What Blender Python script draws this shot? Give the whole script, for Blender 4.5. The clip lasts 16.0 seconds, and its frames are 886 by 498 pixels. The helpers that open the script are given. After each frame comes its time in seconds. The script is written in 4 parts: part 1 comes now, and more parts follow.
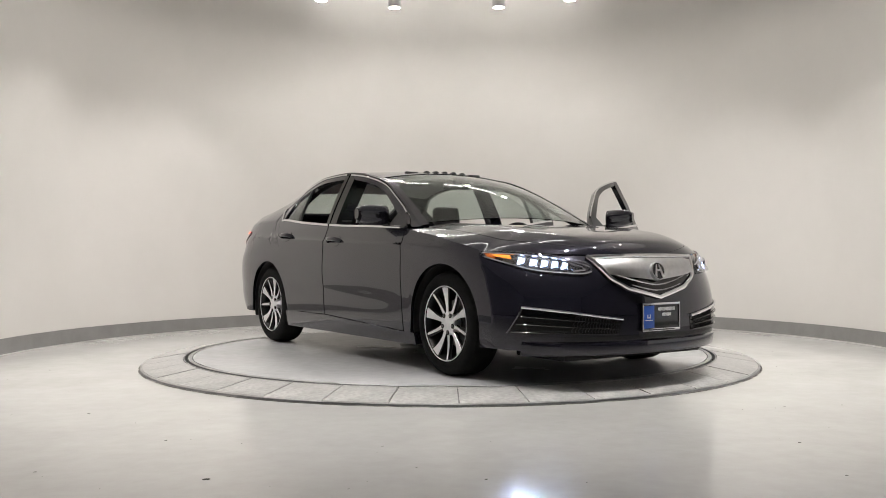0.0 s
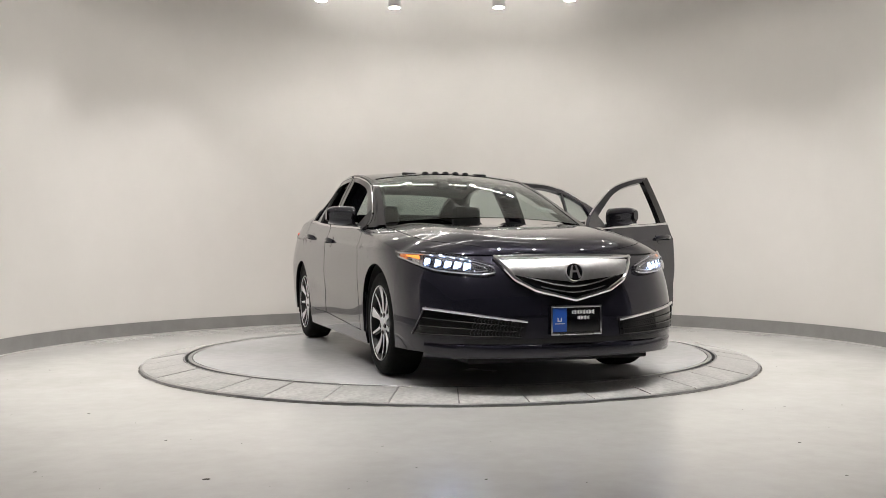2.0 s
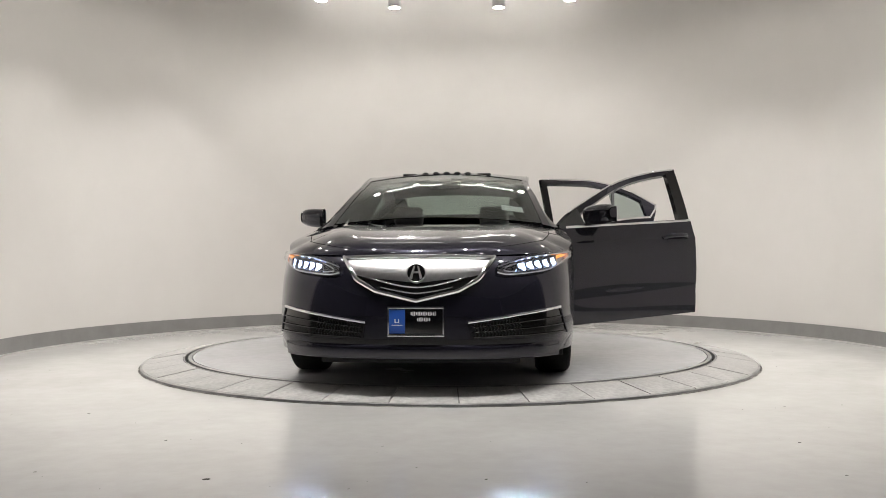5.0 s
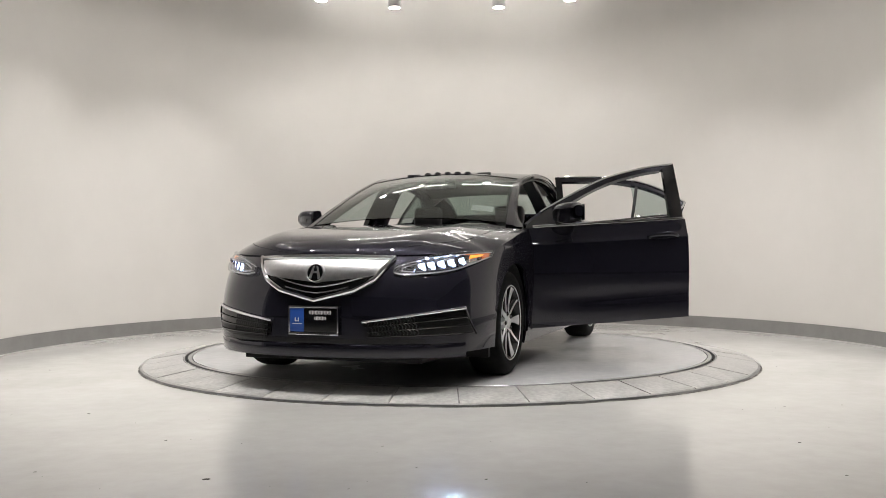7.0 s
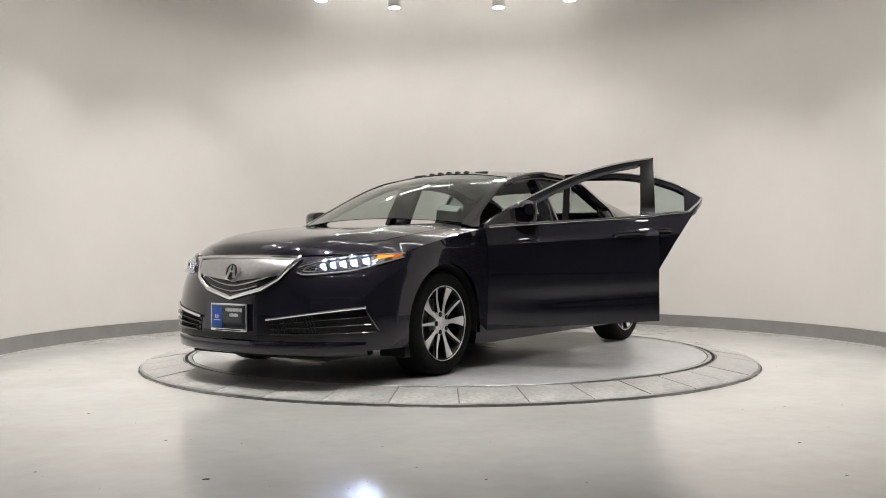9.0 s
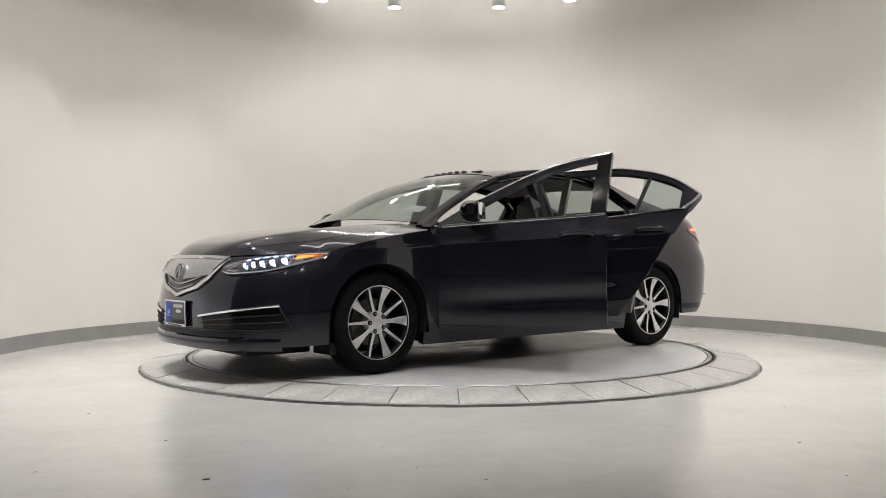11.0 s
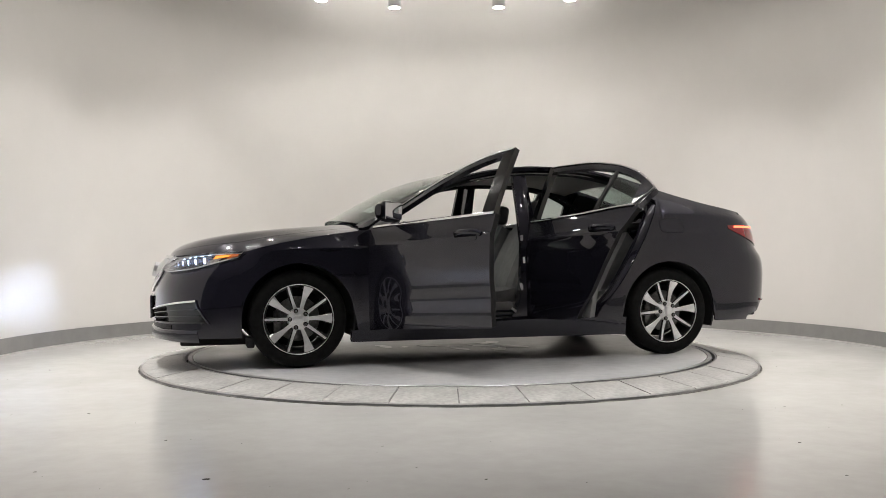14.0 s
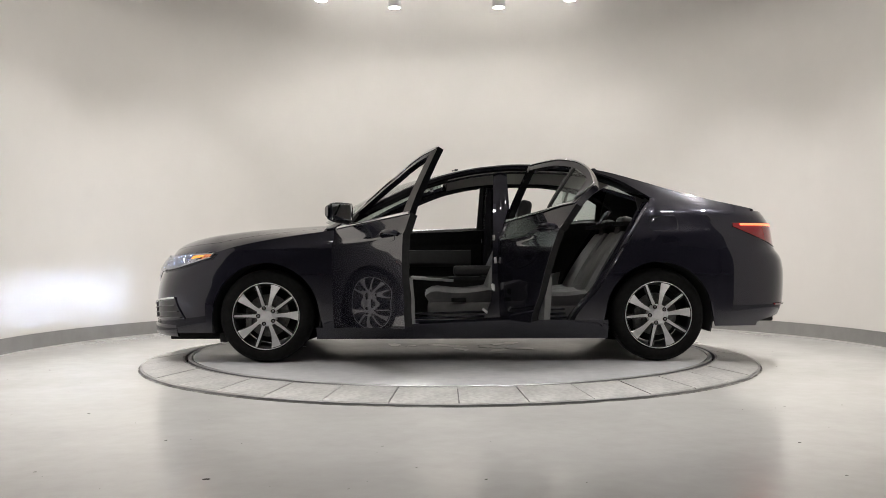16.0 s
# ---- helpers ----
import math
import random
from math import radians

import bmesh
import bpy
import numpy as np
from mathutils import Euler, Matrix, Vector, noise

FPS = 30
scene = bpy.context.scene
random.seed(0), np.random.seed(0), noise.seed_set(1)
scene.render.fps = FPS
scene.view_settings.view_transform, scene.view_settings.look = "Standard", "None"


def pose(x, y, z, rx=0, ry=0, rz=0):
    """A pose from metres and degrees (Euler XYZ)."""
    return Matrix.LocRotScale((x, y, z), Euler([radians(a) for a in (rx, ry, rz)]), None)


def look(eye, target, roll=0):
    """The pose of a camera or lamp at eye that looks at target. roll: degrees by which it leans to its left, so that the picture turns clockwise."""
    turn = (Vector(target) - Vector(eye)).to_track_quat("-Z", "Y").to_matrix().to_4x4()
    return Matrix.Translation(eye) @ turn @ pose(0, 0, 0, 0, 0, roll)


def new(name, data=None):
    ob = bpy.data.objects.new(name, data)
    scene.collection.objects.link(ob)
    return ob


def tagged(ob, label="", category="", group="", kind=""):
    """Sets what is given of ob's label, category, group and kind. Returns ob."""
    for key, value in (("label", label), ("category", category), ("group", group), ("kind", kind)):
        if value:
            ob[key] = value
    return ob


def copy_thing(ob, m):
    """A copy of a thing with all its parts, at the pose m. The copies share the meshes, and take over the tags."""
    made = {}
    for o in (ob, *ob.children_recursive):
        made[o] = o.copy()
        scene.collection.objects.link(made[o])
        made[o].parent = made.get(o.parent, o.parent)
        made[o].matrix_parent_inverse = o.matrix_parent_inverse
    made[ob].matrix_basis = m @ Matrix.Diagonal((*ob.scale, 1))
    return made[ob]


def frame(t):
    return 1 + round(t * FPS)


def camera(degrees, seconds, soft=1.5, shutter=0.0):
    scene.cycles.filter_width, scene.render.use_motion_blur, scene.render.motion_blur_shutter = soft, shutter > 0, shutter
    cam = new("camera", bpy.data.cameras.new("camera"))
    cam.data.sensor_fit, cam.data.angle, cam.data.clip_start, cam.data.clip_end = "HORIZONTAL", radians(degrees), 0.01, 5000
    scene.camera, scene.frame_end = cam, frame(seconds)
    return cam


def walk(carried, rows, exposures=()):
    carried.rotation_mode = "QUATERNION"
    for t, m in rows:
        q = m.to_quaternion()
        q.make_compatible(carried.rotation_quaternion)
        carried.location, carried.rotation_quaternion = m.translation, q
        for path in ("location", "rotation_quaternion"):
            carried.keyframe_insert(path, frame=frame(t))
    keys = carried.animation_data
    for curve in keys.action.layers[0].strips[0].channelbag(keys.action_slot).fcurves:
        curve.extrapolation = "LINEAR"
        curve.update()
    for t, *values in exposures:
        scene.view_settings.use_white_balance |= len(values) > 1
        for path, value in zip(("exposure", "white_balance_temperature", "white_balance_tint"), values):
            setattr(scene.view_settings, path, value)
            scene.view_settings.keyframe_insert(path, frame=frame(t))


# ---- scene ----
# Camera on a tripod: it stands still.
cam = camera(52.33, 16.0, 0.8)
EYE = Vector((0, -7.247, 0.766))
CAM = Matrix.Translation(EYE) @ pose(0, 0, 0, 90.304, 0, 0.381) @ pose(0, 0, 0, 0, 0, -0.183)
walk(cam, [(0, CAM), (16, CAM)])

# ---- light ----
world = bpy.data.worlds.new("room_air")
world.use_nodes = True
world.node_tree.nodes["Background"].inputs[0].default_value = (0.9, 0.93, 1.0, 1)
world.node_tree.nodes["Background"].inputs[1].default_value = 0.02
scene.world = world
scene.view_settings.exposure = 0.0

FLOOR_Z = -0.065
WALL_R = 3.775
WALL_C = (0.056, 0.07)
CEIL_Z = 4.15
CAN_Z = 3.49
CAN_ANGLES = (-79, -55, -29.5, -12.4, 11.6, 28.2, 55, 79, 103, 126, 148, 169, 191, 212, 234, 257)


def spot(name, place, target, watts, degrees, blend, size, colour):
    data = bpy.data.lights.new(name, "SPOT")
    data.energy, data.spot_size, data.spot_blend = watts, radians(degrees), blend
    data.shadow_soft_size, data.color = size, colour
    ob = new(name, data)
    ob.matrix_basis = look(place, target)
    return ob


WARM = (1.0, 0.962, 0.932)
for a in CAN_ANGLES:
    s, c = math.sin(radians(a)), math.cos(radians(a))
    watts, cone, soft_edge = (30, 176, 0.7) if abs(a) < 20 else (76, 130, 1.0) if abs(a) < 40 else (214, 94, 1.0) if abs(a - 180) > 90 else (204, 66, 1.0)
    spot("downlight_beam", (2.77 * s, 2.77 * c, CAN_Z - 0.012), (2.77 * s, 2.7701 * c, 0), watts, cone, soft_edge, 0.05, WARM)

# ---- materials ----


def material(name, colour, rough=0.5, metal=0.0, coat=0.0, spec=0.5, emit=None, power=0.0, glass=0.0):
    m = bpy.data.materials.new(name)
    m.use_nodes = True
    b = m.node_tree.nodes["Principled BSDF"]
    b.inputs["Base Color"].default_value = (*colour, 1)
    b.inputs["Roughness"].default_value = rough
    b.inputs["Metallic"].default_value = metal
    b.inputs["Coat Weight"].default_value = coat
    b.inputs["Coat Roughness"].default_value = 0.03
    b.inputs["Specular IOR Level"].default_value = spec
    b.inputs["Transmission Weight"].default_value = glass
    if emit:
        b.inputs["Emission Color"].default_value = (*emit, 1)
        b.inputs["Emission Strength"].default_value = power
    return m


def noisy(m, colours, scale, detail=6, bump=0.0, bump_scale=None, rough=None, stretch=(1, 1, 1), space="Object", fine=None, span=(0.3, 0.7)):
    """Vary the colour between several tones by noise, with fine relief and uneven gloss."""
    t = m.node_tree
    b = t.nodes["Principled BSDF"]
    co = t.nodes.new("ShaderNodeTexCoord")
    mp = t.nodes.new("ShaderNodeMapping")
    mp.inputs["Scale"].default_value = stretch
    t.links.new(co.outputs[space], mp.inputs[0])
    n = t.nodes.new("ShaderNodeTexNoise")
    n.inputs["Scale"].default_value, n.inputs["Detail"].default_value = scale, detail
    n.inputs["Roughness"].default_value = 0.6
    t.links.new(mp.outputs[0], n.inputs["Vector"])
    r = t.nodes.new("ShaderNodeValToRGB")
    r.color_ramp.elements[0].position, r.color_ramp.elements[1].position = span
    r.color_ramp.elements[0].color = (*colours[0], 1)
    r.color_ramp.elements[1].color = (*colours[-1], 1)
    for i, c in enumerate(colours[1:-1]):
        r.color_ramp.elements.new(span[0] + (span[1] - span[0]) * (i + 1) / (len(colours) - 1)).color = (*c, 1)
    t.links.new(n.outputs["Fac"], r.inputs[0])
    out = r.outputs[0]
    if fine:
        n3 = t.nodes.new("ShaderNodeTexNoise")
        n3.inputs["Scale"].default_value, n3.inputs["Detail"].default_value = fine[0], 4
        t.links.new(mp.outputs[0], n3.inputs["Vector"])
        mx = t.nodes.new("ShaderNodeMix")
        mx.data_type, mx.blend_type = "RGBA", "OVERLAY"
        mx.inputs[0].default_value = fine[1]
        t.links.new(out, mx.inputs[6])
        t.links.new(n3.outputs["Fac"], mx.inputs[7])
        out = mx.outputs[2]
    t.links.new(out, b.inputs["Base Color"])
    if rough:
        mr = t.nodes.new("ShaderNodeMapRange")
        mr.inputs[1].default_value, mr.inputs[2].default_value = span
        mr.inputs[3].default_value, mr.inputs[4].default_value = rough
        t.links.new(n.outputs["Fac"], mr.inputs[0])
        t.links.new(mr.outputs[0], b.inputs["Roughness"])
    if bump:
        n2 = t.nodes.new("ShaderNodeTexNoise")
        n2.inputs["Scale"].default_value, n2.inputs["Detail"].default_value = bump_scale or scale * 6, 5
        t.links.new(mp.outputs[0], n2.inputs["Vector"])
        bp = t.nodes.new("ShaderNodeBump")
        bp.inputs["Strength"].default_value, bp.inputs["Distance"].default_value = bump, 0.01
        t.links.new(n2.outputs["Fac"], bp.inputs["Height"])
        t.links.new(bp.outputs[0], b.inputs["Normal"])
    return m


PAINT = noisy(material("graphite_car_paint", (0.012, 0.0115, 0.017), 0.25, 0.4, 1.0, spec=0.05),
              [(0.0140, 0.0136, 0.0215), (0.0190, 0.0184, 0.0290)], 900, 2)
PAINT.node_tree.nodes["Principled BSDF"].inputs["Coat Roughness"].default_value = 0.02
PAINT.node_tree.nodes["Principled BSDF"].inputs["Coat IOR"].default_value = 1.52
BLACK_GLOSS = material("gloss_black_trim", (0.004, 0.004, 0.005), 0.12, 0, 0.2)
BLACK = noisy(material("black_plastic", (0.015, 0.015, 0.016), 0.5), [(0.012, 0.012, 0.013), (0.02, 0.02, 0.021)], 60, 4, 0.15, 300)
UNDER = material("underbody_black", (0.008, 0.008, 0.008), 0.8)
RUBBER = noisy(material("tyre_rubber", (0.006, 0.006, 0.006), 0.8, spec=0.15), [(0.004, 0.004, 0.004), (0.009, 0.009, 0.009)], 30, 5, 0.2, 200)
CHROME = material("chrome", (0.75, 0.75, 0.76), 0.08, 1.0)
SATIN = noisy(material("satin_silver", (0.56, 0.56, 0.57), 0.36, 1.0), [(0.52, 0.52, 0.53), (0.6, 0.6, 0.61)], 40, 3)
ALLOY = noisy(material("machined_alloy", (0.8, 0.8, 0.81), 0.3, 0.6), [(0.74, 0.74, 0.75), (0.85, 0.85, 0.86)], 30, 4)
ALLOY_DARK = material("dark_painted_alloy", (0.008, 0.008, 0.009), 0.35, 0.2, 0.2)
STEEL = noisy(material("brake_steel", (0.2, 0.2, 0.2), 0.45, 0.9), [(0.12, 0.115, 0.11), (0.24, 0.24, 0.24)], 40, 4)
GLASS = material("tinted_glass", (0.70, 0.79, 0.75), 0.0, glass=1.0)
GLASS.node_tree.nodes["Principled BSDF"].inputs["IOR"].default_value = 1.45
WINDSHIELD = material("green_tinted_windshield", (0.56, 0.65, 0.61), 0.0, glass=1.0)
WINDSHIELD.node_tree.nodes["Principled BSDF"].inputs["IOR"].default_value = 1.45
GLASS_DARK = material("privacy_glass", (0.60, 0.68, 0.66), 0.0, glass=1.0)
GLASS_DARK.node_tree.nodes["Principled BSDF"].inputs["IOR"].default_value = 1.45
CLEAR = material("clear_lens", (0.95, 0.96, 0.97), 0.0, glass=1.0)
MIRROR = material("mirror_glass", (0.75, 0.77, 0.8), 0.02, 1.0)
BAFFLE = material("beam_shield_black", (0.0, 0.0, 0.0), 1.0, spec=0.0)
LED = material("led_white", (0.8, 0.85, 0.9), 0.3, emit=(0.42, 0.58, 1.0), power=45.0)
BEAM = material("low_beam_led", (0.8, 0.85, 0.9), 0.3, emit=(0.55, 0.70, 1.0), power=1500000.0)
AMBER = material("amber_reflector", (0.6, 0.16, 0.02), 0.15, 0, 0.8, emit=(1.0, 0.32, 0.04), power=1.3)
AMBER_DULL = material("amber_lens", (0.5, 0.12, 0.02), 0.12, 0, 0.8)
LAMP_INNER = material("dark_chrome_reflector", (0.45, 0.45, 0.47), 0.22, 0.95)
LAMP_DARK = material("smoked_reflector", (0.10, 0.10, 0.11), 0.25, 0.9)
RED_LENS = material("red_lens", (0.18, 0.008, 0.012), 0.08, 0, 1.0)
RED_GLOW = material("red_running_light", (0.6, 0.02, 0.02), 0.2, emit=(1.0, 0.07, 0.03), power=7.0)
LEATHER = noisy(material("grey_leather", (0.1, 0.1, 0.1), 0.45), [(0.17, 0.17, 0.172), (0.23, 0.23, 0.232)], 18, 5, 0.25, 260)
DARK_LEATHER = noisy(material("charcoal_leather", (0.04, 0.04, 0.04), 0.45), [(0.022, 0.022, 0.023), (0.034, 0.034, 0.035)], 18, 5, 0.25, 260)
DARK_TRIM = noisy(material("charcoal_trim", (0.01, 0.01, 0.0105), 0.75, spec=0.2), [(0.008, 0.008, 0.0085), (0.014, 0.014, 0.0145)], 40, 4, 0.2, 300)
POCKET = noisy(material("grey_vinyl", (0.13, 0.13, 0.13), 0.55), [(0.15, 0.15, 0.15), (0.19, 0.19, 0.19)], 20, 4, 0.1, 200)
CARPET = noisy(material("dark_carpet", (0.02, 0.02, 0.02), 0.95), [(0.012, 0.012, 0.012), (0.03, 0.03, 0.03)], 200, 3, 0.4, 500)
HEADLINER = material("grey_headliner", (0.3, 0.29, 0.28), 0.9)
BLUE = material("blue_plate_panel", (0.02, 0.09, 0.42), 0.35)
WHITE_PRINT = material("white_print", (0.75, 0.75, 0.75), 0.5)
PAPER = material("white_paper", (0.8, 0.8, 0.8), 0.7)
WALL = noisy(material("warm_white_wall_paint", (0.74, 0.72, 0.69), 0.75), [(0.72, 0.70, 0.67), (0.76, 0.74, 0.71)], 1.3, 6, 0.06, 180)
# Greys of the unseen walls, chosen for what the car body reflects
DARK_WALL = noisy(material("slate_grey_wall_paint", (0.27, 0.27, 0.29), 0.7), [(0.25, 0.25, 0.27), (0.30, 0.30, 0.32)], 2, 5)
GREY_WALL = noisy(material("mid_grey_wall_paint", (0.32, 0.31, 0.3), 0.75), [(0.3, 0.29, 0.28), (0.35, 0.34, 0.33)], 1.3, 6, 0.06, 180)
CEILING = material("white_ceiling_paint", (0.7, 0.69, 0.67), 0.8)
BASE = noisy(material("grey_vinyl_base", (0.25, 0.245, 0.24), 0.45), [(0.23, 0.225, 0.22), (0.28, 0.275, 0.27)], 5, 5, 0.05, 60)
CONCRETE = noisy(material("sealed_pale_concrete", (0.58, 0.565, 0.54), 0.2, 0, 0.6),
                 [(0.52, 0.51, 0.495), (0.65, 0.64, 0.625)], 1.2, 7, 0.03, 30, (0.2, 0.28), fine=(11, 0.10), span=(0.05, 0.95))
CONCRETE.node_tree.nodes["Principled BSDF"].inputs["Coat Roughness"].default_value = 0.13
DISC = noisy(material("worn_steel_deck", (0.36, 0.36, 0.37), 0.3, 0.1),
             [(0.42, 0.42, 0.43), (0.52, 0.52, 0.525)], 1.1, 6, 0.03, 40, (0.2, 0.3), fine=(14, 0.12), span=(0.1, 0.9))
TILE = noisy(material("grey_stone_tile", (0.36, 0.355, 0.34), 0.35),
             [(0.30, 0.295, 0.285), (0.38, 0.375, 0.365), (0.45, 0.445, 0.43)], 4.5, 9, 0.1, 60, (0.3, 0.5), fine=(40, 0.35))
JOINT = material("dark_joint", (0.02, 0.02, 0.02), 0.8)
DIRT = noisy(material("packed_dirt", (0.06, 0.055, 0.05), 0.9), [(0.03, 0.028, 0.025), (0.07, 0.065, 0.06), (0.3, 0.29, 0.27)], 7, 6)
GROUT = noisy(material("grey_grout", (0.16, 0.155, 0.15), 0.85), [(0.1, 0.098, 0.095), (0.22, 0.215, 0.21)], 12, 5)
RIM_METAL = noisy(material("brushed_edge_metal", (0.33, 0.33, 0.33), 0.35, 0.8), [(0.26, 0.26, 0.26), (0.4, 0.4, 0.4)], 9, 5)
GRIT = material("dark_grit", (0.05, 0.045, 0.04), 0.9)
CAN_WHITE = material("white_lamp_housing", (0.75, 0.74, 0.72), 0.45)
LAMP_GLOW = material("lamp_diffuser", (0.9, 0.9, 0.9), 0.5, emit=(1.0, 0.955, 0.90), power=110.0)
TUBE_GLOW = material("tube_light", (0.9, 0.9, 0.9), 0.5, emit=(1.0, 0.97, 0.93), power=17.0)
STAIN = noisy(material("oil_stain", (0.05, 0.05, 0.05), 0.3), [(0.04, 0.04, 0.04), (0.12, 0.12, 0.12)], 6, 6)

# ---- building helpers ----


def curve(*keys):
    """A smooth curve through (x, y) keys that does not overshoot."""
    k = sorted(keys)
    xs, ys = np.array([a for a, _ in k], float), np.array([b for _, b in k], float)
    h, s = np.diff(xs), np.diff(ys) / np.diff(xs)
    m = np.concatenate([[s[0]], [0 if a * b <= 0 else 2 * a * b / (a + b) for a, b in zip(s, s[1:])], [s[-1]]])

    def f(x):
        x = min(max(x, xs[0]), xs[-1])
        i = min(max(int(np.searchsorted(xs, x)) - 1, 0), len(h) - 1)
        t = (x - xs[i]) / h[i]
        return float(ys[i] * (1 + 2 * t) * (1 - t) ** 2 + m[i] * h[i] * t * (1 - t) ** 2
                     + ys[i + 1] * t * t * (3 - 2 * t) + m[i + 1] * h[i] * t * t * (t - 1))
    return f


def spread(a, b, n):
    return [a + (b - a) * i / (n - 1) for i in range(n)]


def finish(bm, smooth=38.0):
    bmesh.ops.remove_doubles(bm, verts=bm.verts, dist=1e-5)
    bmesh.ops.dissolve_degenerate(bm, edges=bm.edges, dist=1e-6)
    bmesh.ops.recalc_face_normals(bm, faces=bm.faces)
    for f in bm.faces:
        f.smooth = True
    for e in bm.edges:
        if len(e.link_faces) == 2 and e.calc_face_angle(0) > radians(smooth):
            e.smooth = False
    return bm


def part(name, bm, mat, parent=None, label="", m=None, smooth=38.0, kind=""):
    """Link a bmesh as one mesh object under a thing or part."""
    finish(bm, smooth)
    me = bpy.data.meshes.new(name)
    bm.to_mesh(me)
    bm.free()
    me.materials.append(mat)
    ob = new(name, me)
    if mat in (GLASS, WINDSHIELD, GLASS_DARK, CLEAR):
        ob.visible_shadow = False
    if parent:
        ob.parent = parent
    if m is not None:
        ob.matrix_basis = m
    return tagged(ob, label, kind=kind)


def solid(rows, thick, side=1, bm=None, inward=None):
    """A sheet through a grid of points, given a thickness inwards. side -1 mirrors it across the car's middle."""
    bm = bm or bmesh.new()
    g = np.array(rows, float)
    du, dv = np.gradient(g, axis=0), np.gradient(g, axis=1)
    nrm = np.cross(du, dv)
    ln = np.linalg.norm(nrm, axis=2, keepdims=True)
    nrm = np.where(ln > 1e-12, nrm / np.maximum(ln, 1e-12), 0)
    if inward is None:
        ref = np.array([0.75, 0.0, 0.0]) * g + np.array([0, 0, 0.55])
        flip = np.sum(nrm * (g - ref)) < 0
    else:
        flip = np.sum(nrm * np.array(inward)) > 0
    if flip:
        nrm = -nrm
    inner = g - nrm * thick
    n, k = g.shape[:2]
    if side < 0:
        g, inner = g * np.array([1, -1, 1]), inner * np.array([1, -1, 1])
    A = [[bm.verts.new(g[i, j]) for j in range(k)] for i in range(n)]
    B = [[bm.verts.new(inner[i, j]) for j in range(k)] for i in range(n)]
    for i in range(n - 1):
        for j in range(k - 1):
            bm.faces.new((A[i][j], A[i + 1][j], A[i + 1][j + 1], A[i][j + 1]))
            bm.faces.new((B[i][j], B[i][j + 1], B[i + 1][j + 1], B[i + 1][j]))
    for i in range(n - 1):
        for j in (0, k - 1):
            bm.faces.new((A[i][j], A[i + 1][j], B[i + 1][j], B[i][j]))
    for j in range(k - 1):
        for i in (0, n - 1):
            bm.faces.new((A[i][j], A[i][j + 1], B[i][j + 1], B[i][j]))
    return bm


def box(bm, size, m=None, bevel=0.0, seg=2):
    made = bmesh.ops.create_cube(bm, size=1.0)["verts"]
    bmesh.ops.scale(bm, vec=size, verts=made)
    if bevel:
        es = list({e for v in made for e in v.link_edges})
        got = bmesh.ops.bevel(bm, geom=es, offset=bevel, segments=seg, affect="EDGES", profile=0.6)
        made = list({v for f in got["faces"] for v in f.verts} | {v for v in made if v.is_valid})
    if m is not None:
        bmesh.ops.transform(bm, matrix=m, verts=made)
    return bm


def turned(bm, profile, n=48, m=None, close=False):
    """Turn (radius, height) pairs round the z axis."""
    rings = []
    for r, z in profile:
        rings.append([bm.verts.new((r * math.cos(2 * math.pi * i / n), r * math.sin(2 * math.pi * i / n), z)) for i in range(n)])
    pairs = list(zip(rings, rings[1:])) + ([(rings[-1], rings[0])] if close else [])
    for a, b in pairs:
        for i in range(n):
            bm.faces.new((a[i], a[(i + 1) % n], b[(i + 1) % n], b[i]))
    if not close:
        for r in (rings[0], rings[-1]):
            if (r[0].co.xy).length > 1e-6:
                bm.faces.new(r)
    if m is not None:
        bmesh.ops.transform(bm, matrix=m, verts=[v for r in rings for v in r])
    return bm


def tube(bm, pts, radius, n=8, flat=1.0):
    """A round or flattened bar along a line of points."""
    pts = [Vector(p) for p in pts]
    rings = []
    for i, p in enumerate(pts):
        d = (pts[min(i + 1, len(pts) - 1)] - pts[max(i - 1, 0)]).normalized()
        u = d.cross(Vector((0, 0, 1)))
        u = u.normalized() if u.length > 1e-3 else Vector((0, 1, 0))
        w = u.cross(d).normalized()
        rings.append([bm.verts.new(p + radius * (math.cos(2 * math.pi * j / n) * u + flat * math.sin(2 * math.pi * j / n) * w)) for j in range(n)])
    for a, b in zip(rings, rings[1:]):
        for j in range(n):
            bm.faces.new((a[j], a[(j + 1) % n], b[(j + 1) % n], b[j]))
    bm.faces.new(rings[0])
    bm.faces.new(rings[-1])
    return bm


def prism(bm, outline, depth, m=None):
    """A flat outline in x and y, given a depth along z."""
    lo = [bm.verts.new((x, y, 0)) for x, y in outline]
    hi = [bm.verts.new((x, y, depth)) for x, y in outline]
    bm.faces.new(lo)
    bm.faces.new(hi)
    for i in range(len(lo)):
        j = (i + 1) % len(lo)
        bm.faces.new((lo[i], lo[j], hi[j], hi[i]))
    if m is not None:
        bmesh.ops.transform(bm, matrix=m, verts=lo + hi)
    return bm


# ---- room ----


def plan_line(r, steps=104):
    """The curved wall's line, three quarters of a circle, open towards the camera."""
    return [(WALL_C[0] + r * math.cos(a), WALL_C[1] + r * math.sin(a)) for a in (math.pi * (1.23 - 1.46 * i / steps) for i in range(steps + 1))]


